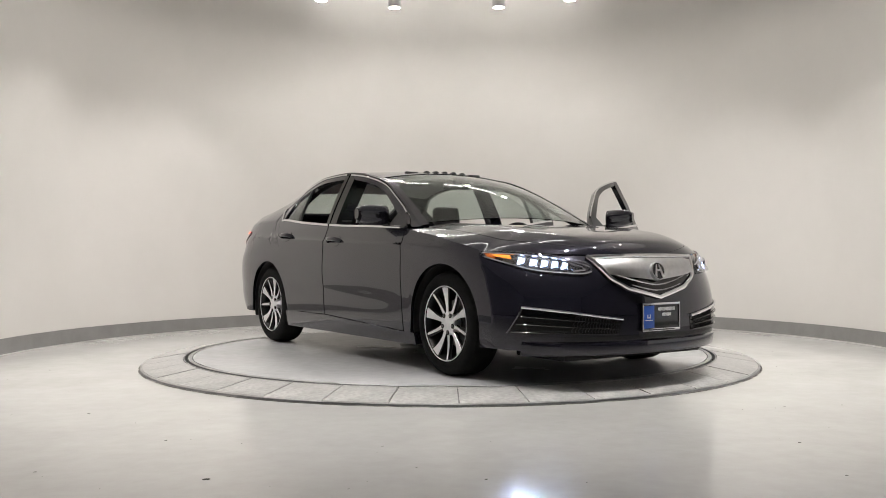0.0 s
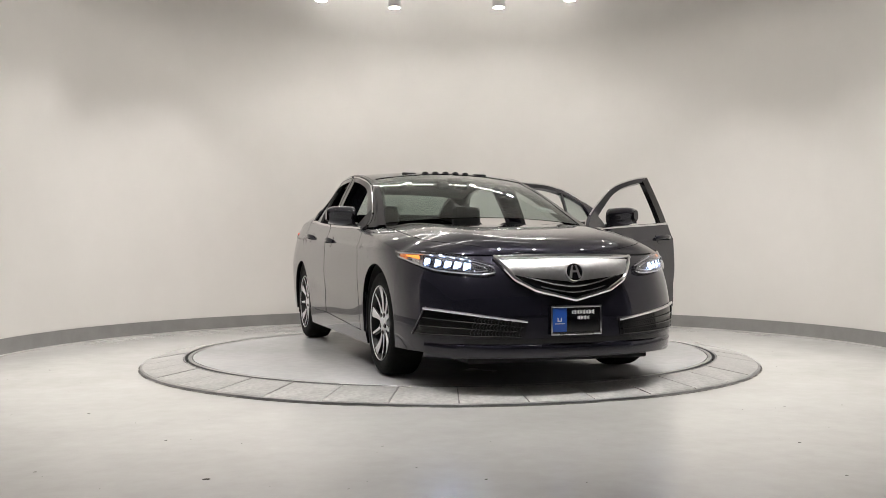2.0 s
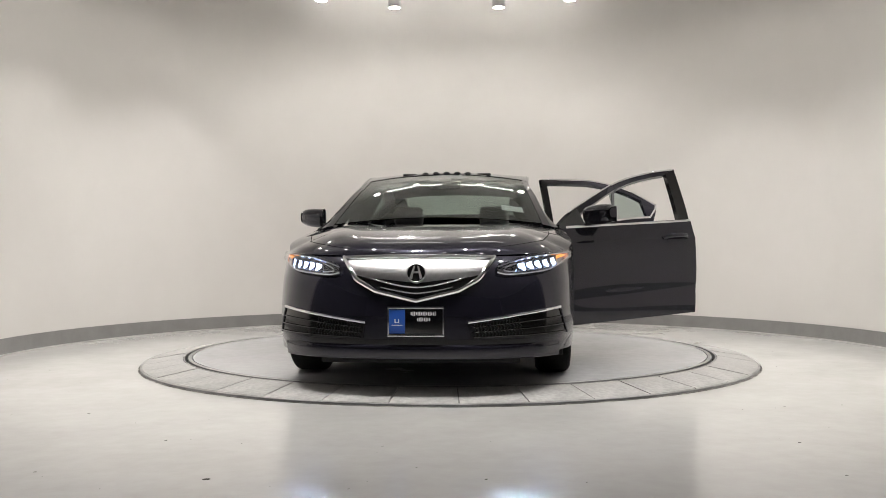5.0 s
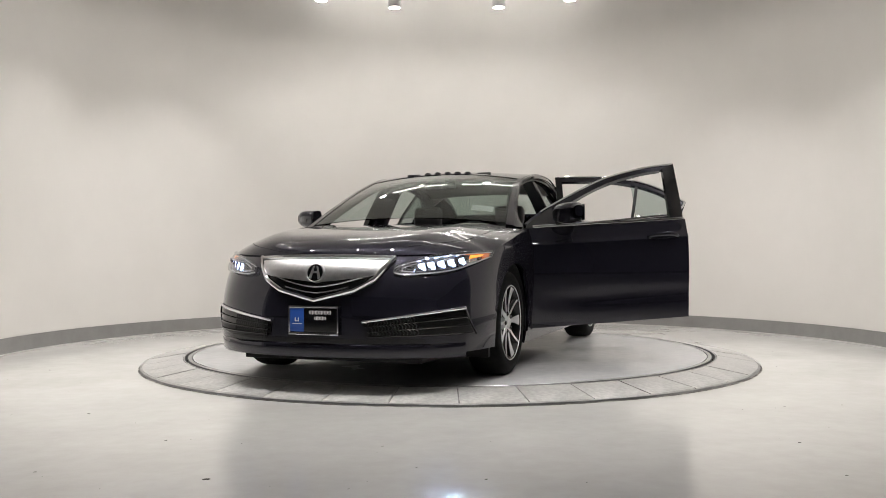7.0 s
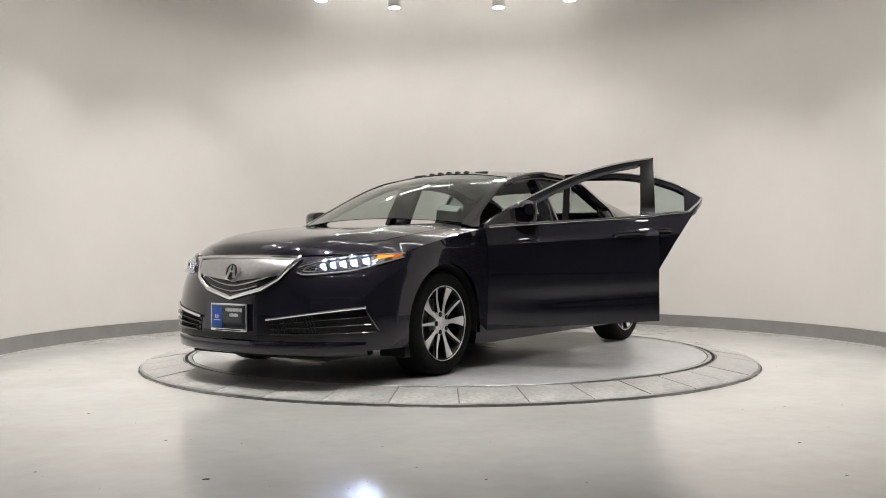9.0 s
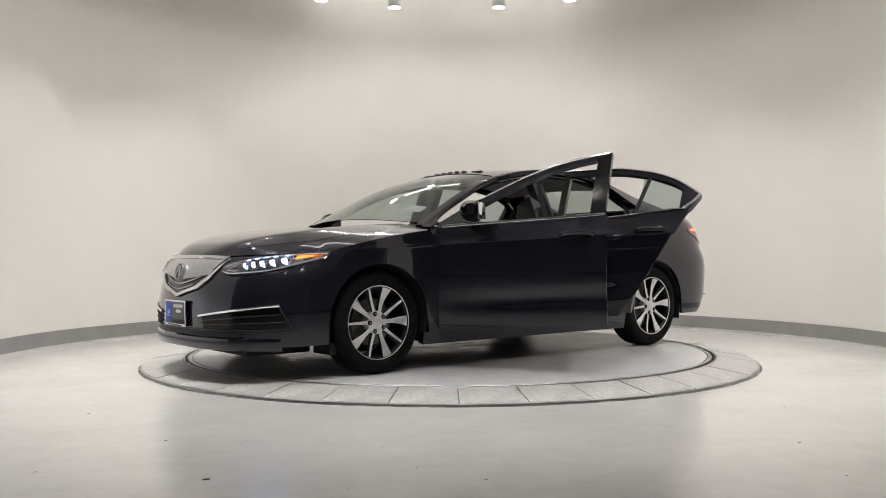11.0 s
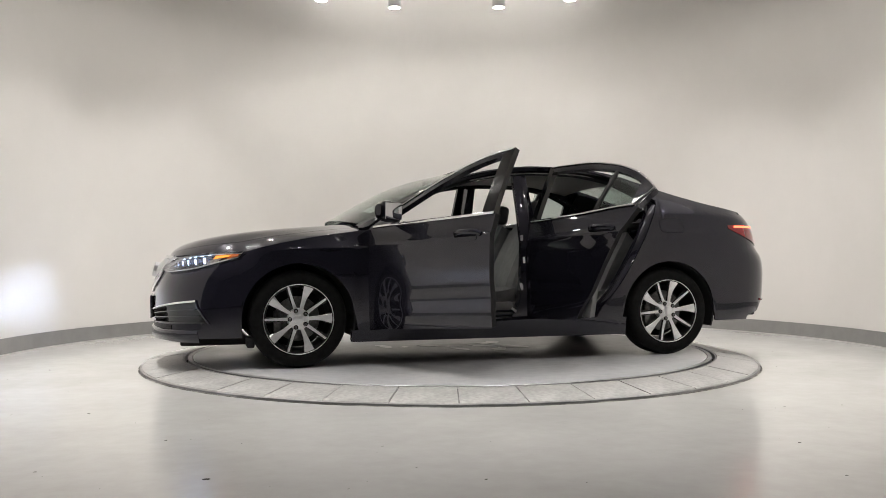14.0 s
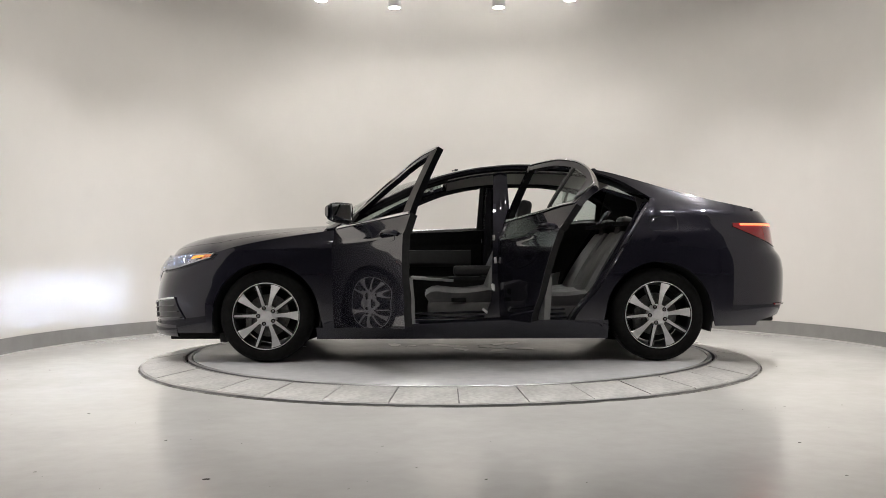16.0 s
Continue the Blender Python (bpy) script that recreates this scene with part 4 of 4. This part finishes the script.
    for y in spread(-0.80, 0.80, 41):
        q = 1 - 0.9 * (abs(y) / 0.80) ** 4
        rows.append([nose_at(y, z, o * q) for z, o in ((0.262, 0.003), (0.254, 0.016), (0.236, 0.019), (0.205, 0.0195), (0.186, 0.017), (0.180, 0.006))])
    part("lower_lip", solid(rows, 0.015), PAINT, CAR, "body-coloured lower lip")


LAMP_TOP = curve((0.44, 0.688), (0.52, 0.715), (0.62, 0.742), (0.72, 0.757), (0.80, 0.768), (0.86, 0.775))
LAMP_LOW = curve((0.44, 0.652), (0.50, 0.640), (0.62, 0.648), (0.72, 0.662), (0.80, 0.697), (0.865, 0.742))


def build_headlamp(s):
    ys = spread(0.445, 0.862, 30)
    lamp = part("headlight", nose_sheet(ys, LAMP_LOW, LAMP_TOP, 8, 0.008, 0.003, s), LAMP_DARK, CAR, "slim headlight with five white LED eyes, lit")
    for i in range(5):
        y = 0.580 + 0.044 * i
        z = LAMP_LOW(y) + 0.48 * (LAMP_TOP(y) - LAMP_LOW(y))
        p = Vector(nose_at(y * s, z, 0.004))
        sit = Matrix.Translation(p) @ pose(0, 0, 0, 14 * s, 0, s * (14 + 7 * i))
        part("led_eye", box(bmesh.new(), (0.010, 0.036, 0.042), sit, 0.003, 2), LED, lamp, "glowing blue-white LED eye")
        bm = bmesh.new()
        for q in (-1, 1):
            box(bm, (0.024, 0.003, 0.048), sit @ pose(0.006, 0.0205 * q, 0), 0.001)
            box(bm, (0.024, 0.038, 0.003), sit @ pose(0.006, 0, 0.0225 * q), 0.001)
        part("eye_bezel", bm, LAMP_INNER, lamp, "deep dark chrome bezel")
        q = sit @ Vector((0.0065, 0, 0))
        ax = pose(q.x, q.y, q.z, 0, 101, s * (-5, 7, 17, 27, 36)[i])
        part("beam_source", turned(bmesh.new(), [(0.001, 0.0), (0.001, 0.0005), (0.0001, 0.0005)], 12, ax), BEAM, lamp, "brilliant low beam LED")
        part("beam_baffle", turned(bmesh.new(), [(0.0019, -0.001), (0.0019, 0.0125), (0.0022, 0.0125), (0.0022, -0.001)], 12, ax, close=True), BAFFLE, lamp)
    # The unlit turn signal at the inner end
    loop = [nose_at(y * s, LAMP_LOW(y) + v * (LAMP_TOP(y) - LAMP_LOW(y)), 0.012) for y, v in ((0.478, 0.35), (0.545, 0.2), (0.55, 0.75), (0.49, 0.62), (0.478, 0.35))]
    part("turn_signal_bezel", tube(bmesh.new(), loop, 0.004, 6), CHROME, lamp, "chrome bezel of the unlit turn signal")
    part("turn_signal", nose_sheet(spread(0.488, 0.54, 6), lambda y: LAMP_LOW(y) + 0.3 * (LAMP_TOP(y) - LAMP_LOW(y)), lambda y: LAMP_LOW(y) + 0.64 * (LAMP_TOP(y) - LAMP_LOW(y)), 3, 0.006, 0.008, s), BLACK_GLOSS, lamp, "dark unlit turn signal")
    top = [nose_at(y * s, LAMP_TOP(y) - 0.006, 0.009) for y in ys]
    low = [nose_at(y * s, LAMP_LOW(y) + 0.006, 0.009) for y in ys]
    bm = tube(bmesh.new(), top, 0.0045, 6)
    tube(bm, low, 0.0045, 6)
    part("lamp_trim", bm, CHROME, lamp, "chrome lamp trim")
    part("side_marker", nose_sheet(spread(0.785, 0.835, 10), lambda y: LAMP_LOW(y) + 0.56 * (LAMP_TOP(y) - LAMP_LOW(y)), lambda y: LAMP_TOP(y) - 0.014, 4, 0.006, 0.010, s), AMBER, lamp, "amber side marker, lit")
    part("marker_lens", nose_sheet(spread(0.835, 0.857, 5), lambda y: LAMP_LOW(y) + 0.006, lambda y: max(LAMP_TOP(y) - 0.010, LAMP_LOW(y) + 0.007), 3, 0.006, 0.010, s), AMBER_DULL, lamp, "amber lens")
    bm = bmesh.new()
    for i in range(5):
        a = 0.15 + 0.08 * i
        tube(bm, [nose_at(y * s, LAMP_LOW(y) + a * (LAMP_TOP(y) - LAMP_LOW(y)), 0.009) for y in spread(0.77, 0.815, 5)], 0.0025, 5)
    part("lamp_rib", bm, CHROME, lamp, "silver ribs")
    part("lamp_cover", nose_sheet(spread(0.44, 0.866, 30), lambda y: LAMP_LOW(y) - 0.003, lambda y: LAMP_TOP(y) + 0.003, 8, 0.003, 0.024, s), CLEAR, lamp, "clear headlight cover")


def build_rear():
    for s in (1, -1):
        def low(x):
            return 0.955 - 0.135 * ((-1.93 - x) / 0.33) ** 0.9 if x < -1.93 else 0.955
        xs = spread(-1.925, -2.30, 16)
        rows = [[at(x, low(x) + (0.978 - low(x)) * j / 6, 0.006) for j in range(7)] for x in xs]
        lamp = part("tail_light", solid(rows, 0.012, s), RED_LENS, CAR, "red wedge tail light, lit")
        rows = [[at(x, z, 0.009) for z in (0.960, 0.974)] for x in spread(-1.98, -2.28, 12)]
        part("light_bar", solid(rows, 0.006, s), RED_GLOW, lamp, "glowing red light bar")
        line = [at(x, 0.40, 0.006) for x in spread(-2.24, -2.36, 6)]
        part("rear_reflector", tube(bmesh.new(), [(a, b * s, c) for a, b, c in line], 0.007, 6), RED_LENS, CAR)
    # Fuel lid outline on the left
    pts = []
    for i in range(33):
        a = math.tau * i / 32
        ca, sa = math.cos(a), math.sin(a)
        pts.append(at(-1.43 + 0.10 * math.copysign(abs(ca) ** 0.4, ca), 0.975 + 0.052 * math.copysign(abs(sa) ** 0.4, sa), 0.0005))
    part("fuel_lid_gap", tube(bmesh.new(), pts, 0.0025, 5), UNDER, CAR)
    # Fin and the wind deflector of the open sunroof
    rows = []
    x0, y0, z0 = top_at(-1.0, 0)
    for u in spread(0, 1, 9):
        w = 0.022 * math.sin(math.pi * (0.1 + 0.85 * u))
        h = 0.055 * u ** 1.3 * (1 if u < 0.85 else (1 - u) / 0.15)
        rows.append([(x0 + 0.10 - 0.19 * u, w, z0 - 0.012 - 0.03 * u), (x0 + 0.10 - 0.19 * u - 0.01, w * 0.3, z0 + h - 0.005), (x0 + 0.10 - 0.19 * u - 0.01, -w * 0.3, z0 + h - 0.005), (x0 + 0.10 - 0.19 * u, -w, z0 - 0.012 - 0.03 * u)])
    part("roof_antenna", solid(rows, 0.004, inward=(0, 0, -1)), PAINT, CAR, "shark fin roof antenna")
    bm = bmesh.new()
    for y in (-0.30, 0.30):
        z = top_at(0.03, y / 0.645)[2]
        box(bm, (0.03, 0.11, 0.018), pose(0.03, y, z - 0.002), 0.006)
    for i in range(5):
        y = -0.17 + 0.085 * i
        z = top_at(0.03, y / 0.645)[2]
        prism(bm, [(-0.028, 0), (0.028, 0), (0.014, 0.010), (0.0, 0.012), (-0.014, 0.010)], 0.02, pose(0.04, y, z - 0.004, 90, 0, 90))
    part("sunroof_deflector", bm, BLACK, CAR, "black wind deflector of the open sunroof")


# ---- inside ----


def seat_mesh(width, lean, high):
    """Cushion, backrest and headrest shapes, with bolsters."""
    out = []
    rows = []
    for i, x in enumerate(spread(0.27, -0.25, 12)):
        u = i / 11
        row = []
        for y in spread(-1, 1, 15):
            bol = 0.045 * max(0, (abs(y) - 0.6) / 0.4) ** 1.0 if abs(y) < 0.93 else 0.0
            z = 0.13 + bol - 0.03 * math.sin(math.pi * u) - 0.05 * max(0, (0.12 - u) / 0.12) + 0.006 * math.cos(y * 20)
            row.append((x, y * width / 2, z))
        rows.append(row)
    out.append(("seat_cushion", solid(rows, 0.13, inward=(0, 0, -1))))
    rows = []
    for i, v in enumerate(spread(0, 1, 14)):
        row = []
        wv = width / 2 * (1 - 0.22 * v ** 2)
        for y in spread(-1, 1, 15):
            bol = 0.06 * max(0, (abs(y) - 0.55) / 0.45) * (1 - 0.5 * v) if abs(y) < 0.95 else 0.0
            row.append((-0.22 - lean * v + bol + 0.015 * math.sin(math.pi * v) + 0.002 * math.cos(y * 20), y * wv, 0.13 + high * v))
        rows.append(row)
    out.append(("seat_back", solid(rows, 0.11, inward=(-1, 0, 0))))
    bm = bmesh.new()
    box(bm, (0.10, 0.25, 0.16), pose(-0.24 - lean * 1.10, 0, 0.13 + high + (0.085 if high > 0.47 else 0.035), 0, -10, 0), 0.048, 6)
    out.append(("headrest", bm))
    for y in (-0.05, 0.05):
        bm = tube(bmesh.new(), [(-0.24 - lean, y, 0.10 + high), (-0.24 - lean * 1.1, y, 0.16 + high)], 0.006, 8)
        out.append(("headrest_post", bm))
    bm = bmesh.new()
    box(bm, (0.50, width * 0.92, 0.12), pose(0, 0, -0.03), 0.02)
    out.append(("seat_base", bm))
    return out


def build_inside():
    for where, x, y, z, shape in (("front", 0.0, 0.37, 0.375, (0.52, 0.22, 0.50)), ("rear", -0.72, 0.34, 0.35, (0.62, 0.27, 0.45))):
        for s in (1, -1):
            seat = None
            for name, bm in seat_mesh(*shape):
                bmesh.ops.transform(bm, matrix=pose(x, y * s, z), verts=bm.verts)
                # Headrests take the darker leather, which puts their shade into the colour
                mat = {"headrest_post": CHROME, "headrest": DARK_LEATHER, "seat_base": POCKET}.get(name, LEATHER)
                if seat is None:
                    seat = part(where + "_seat", bm, mat, CAR, "dark grey leather " + where + " seat")
                else:
                    part(name, bm, mat, seat)
    bm = bmesh.new()
    box(bm, (2.0, 1.60, 0.04), pose(0.0, 0, 0.25), 0.01)
    part("cabin_floor", bm, CARPET, CAR, "dark carpet")
    rows = []
    for y in spread(-0.78, 0.78, 25):
        hump = 0.035 * math.exp(-((y - 0.37) / 0.2) ** 2)
        rows.append([(x, y, z + (hump if 0.4 < x < 0.85 else 0)) for x, z in ((0.99, 0.93), (0.85, 0.955), (0.72, 0.95), (0.60, 0.915), (0.56, 0.85), (0.60, 0.70), (0.66, 0.55), (0.8, 0.40))])
    part("dashboard", solid(rows, 0.02, inward=(1, 0, 0)), DARK_TRIM, CAR, "charcoal dashboard")
    bm = bmesh.new()
    box(bm, (1.05, 0.24, 0.32), pose(0.12, 0, 0.42), 0.03, 3)
    part("centre_console", bm, DARK_TRIM, CAR, "charcoal centre console")
    part("console_armrest", box(bmesh.new(), (0.34, 0.23, 0.08), pose(-0.12, 0, 0.63), 0.03, 3), DARK_LEATHER, CAR, "charcoal leather console armrest")
    for s in (1, -1):
        part("console_trim", box(bmesh.new(), (0.34, 0.012, 0.022), pose(0.22, s * 0.124, 0.565, 0, -4, 0), 0.004), SATIN, CAR, "bright console trim")
        rows = [[(x, s_y, z) for s_y, z in ((0.80, 0.80), (0.765, 0.795), (0.745, 0.72), (0.745, 0.68), (0.78, 0.65))] for x in spread(0.60, -0.12, 8)]
        if s < 0:
            part("armrest", solid(rows, 0.03, s, inward=(0, 1, 0)), DARK_LEATHER, CAR, "charcoal door armrest")
        part("seat_switch", box(bmesh.new(), (0.11, 0.02, 0.03), pose(0.02, s * 0.622, 0.425), 0.006), DARK_TRIM, CAR)
    m = pose(0.47, 0.37, 0.83, 0, -68, 0)
    bm = bmesh.new()
    ring = [m @ Vector((0.18 * math.cos(a), 0.18 * math.sin(a), 0)) for a in spread(0, math.tau, 41)]
    tube(bm, ring, 0.015, 10)
    box(bm, (0.10, 0.15, 0.05), m @ pose(-0.01, 0, -0.01), 0.02, 3)
    for a in (0, 140, 220):
        box(bm, (0.12, 0.03, 0.02), m @ pose(0.11 * math.cos(radians(a + 90)), 0.11 * math.sin(radians(a + 90)), -0.006, 0, 0, a + 90), 0.006)
    tube(bm, [m @ Vector((0, 0, -0.02)), m @ Vector((0, 0, -0.22))], 0.03, 10)
    part("steering_wheel", bm, DARK_TRIM, CAR, "black three-spoke steering wheel")
    rows = [[top_at(x, r * 0.96, -0.045) for r in spread(-1, 1, 13)] for x in spread(0.10, -1.19, 18)]
    part("headliner", solid(rows, 0.008, inward=(0, 0, -1)), HEADLINER, CAR, "grey headliner")
    rows = [[(x, y, 1.0) for y in spread(-0.62, 0.62, 5)] for x in (-1.12, -1.4, -1.75)]
    part("parcel_shelf", solid(rows, 0.03, inward=(0, 0, -1)), DARK_TRIM, CAR)
    bm = bmesh.new()
    p = top_at(0.26, 0)
    box(bm, (0.03, 0.25, 0.065), pose(p[0] - 0.04, 0, p[2] - 0.07), 0.015, 3)
    box(bm, (0.05, 0.10, 0.05), pose(p[0], 0, p[2] - 0.035), 0.012, 2)
    part("rear_view_mirror", bm, BLACK, CAR, "black rear-view mirror")
    # Stickers on the windshield's upper and lower corners
    rows = [[top_at(x, r, -0.012) for r in (0.60, 0.70, 0.80)] for x in (0.80, 0.765, 0.73)]
    part("windshield_sticker", solid(rows, 0.001, inward=(0, 0, -1)), PAPER, CAR, "small white paper sticker")
    for s in (1, -1):
        # Trim inside the rear pillar
        rows = []
        for x in spread(-1.27, -1.80, 14):
            a, b = Vector(at(x, min(BELT(x), RAIL_Z(x) - 0.03))), Vector(top_at(x, 0.82, -0.03))
            a.y -= 0.05
            rows.append([a.lerp(b, v) + Vector((0, 0.02 * math.sin(math.pi * v), 0)) for v in spread(0, 1, 6)])
        part("rear_pillar_trim", solid(rows, 0.01, s, inward=(0, -1, 0)), DARK_TRIM, CAR, "charcoal rear pillar trim")
        # Centre pillar, sill plates and door aperture
        rows = []
        for v in spread(0, 1, 14):
            z = 0.26 + v * (1.37 - 0.26)
            w = 0.085 - 0.035 * v if v > 0.12 else 0.16 - 0.6 * v
            y = at(-0.29, z)[1] - 0.055
            rows.append([(-0.285 + w * d, y - 0.012 * abs(d), z) for d in (-1, -0.7, 0, 0.7, 1)])
        part("centre_pillar", solid(rows, 0.09, s), PAINT, CAR, "painted centre pillar")
        bm = bmesh.new()
        for z0, z1 in ((0.62, 0.66), (0.50, 0.55), (0.86, 0.90)):
            box(bm, (0.016, 0.02, z1 - z0), pose(-0.225, s * (0.845), (z0 + z1) / 2), 0.004)
        part("door_striker", bm, SATIN, CAR)
        rows = [[(x, y, z) for y, z in ((0.885, 0.240), (0.875, 0.262), (0.82, 0.285), (0.76, 0.292), (0.73, 0.27))] for x in spread(0.96, -0.98, 12)]
        part("sill_plate", solid(rows, 0.03, s, inward=(0, 0, -1)), PAINT, CAR, "painted door sill")
        part("sill_trim", box(bmesh.new(), (0.9, 0.05, 0.004), pose(0.35, s * 0.785, 0.2945), 0.001), SATIN, CAR, "bright sill trim")
        # Highlight on the glossy sill, drawn in as a thin satin bar
        part("sill_highlight", tube(bmesh.new(), [(x, s * 0.884, 0.268) for x in spread(0.80, -0.80, 12)], 0.005, 8), SATIN, CAR, "satin bar drawn in as the highlight on the sill")
        for place, tilt in (((-0.215, 0.53), 12), ((-0.16, 0.36), 50), ((-0.235, 0.72), 4)):
            part("pillar_sticker", box(bmesh.new(), (0.018, 0.003, 0.045), pose(place[0], s * (at(-0.29, place[1])[1] - 0.058), place[1], 0, tilt, 0), 0.001), PAPER, CAR, "small white data sticker")
        for y, z in ((0.868, 0.283), (0.805, 0.306), (0.775, 0.335)):
            part("sill_flange", tube(bmesh.new(), [(x, s * y, z + 0.035 * max(0, (0.30 - x) / 1.2)) for x in spread(0.88, -0.74, 20)], 0.008, 8), PAINT, CAR)
        rows = [[(0.905, y, 0.26 + v * 0.67) for y in (0.70, 0.80, 0.862)] for v in spread(0, 1, 8)]
        part("front_pillar", solid(rows, 0.06, s, inward=(1, 0, 0)), PAINT, CAR, "painted hinge pillar")
        rows = []
        for v in spread(0, 1, 16):
            z = 0.26 + v * 0.88
            x = DOOR_REAR(z) - 0.0
            y = at(x, z)[1]
            rows.append([(x - 0.002, y - 0.02, z), (x + 0.035, y - 0.05, z), (x + 0.045, y - 0.09, z), (x + 0.02, y - 0.13, z)])
        part("rear_door_frame", solid(rows, 0.03, s, inward=(0, -1, 0)), PAINT, CAR, "painted rear door frame")
        rows = []
        for x in spread(0.86, -1.33, 40):
            z = DOOR_TOP(x) + 0.004
            y = at(x, min(z, RAIL_Z(x)))[1]
            rows.append([(x, y - 0.006, z), (x, y - 0.03, z - 0.03), (x, y - 0.055, z - 0.05), (x, y - 0.085, z - 0.052)])
        part("door_seal", solid(rows, 0.02, s, inward=(0, -1, 0)), BLACK_GLOSS, CAR, "black rubber door seal")


build_body()
for _s, _f, _r in ((1, 61.6, 70.0), (-1, 0, 0)):
    build_door(True, _s, _f)
    build_door(False, _s, _r)
build_wheels()
build_front()
build_rear()
build_inside()


# ---- what moves ----
def motions():
    turn = ((0, -56.1), (2, -71.2), (4, -86.65), (6.5, -105.4), (9, -124.85), (11.5, -144.15), (14, -163.75), (16, -179.3))
    centre = pose(-0.0837, -0.0191, 0)
    walk(CAR, [(t, pose(0, 0, 0, 0, 0, a) @ centre) for t, a in turn])
    walk(TABLE, [(t, pose(0, 0, 0, 0, 0, a)) for t, a in turn])


motions()
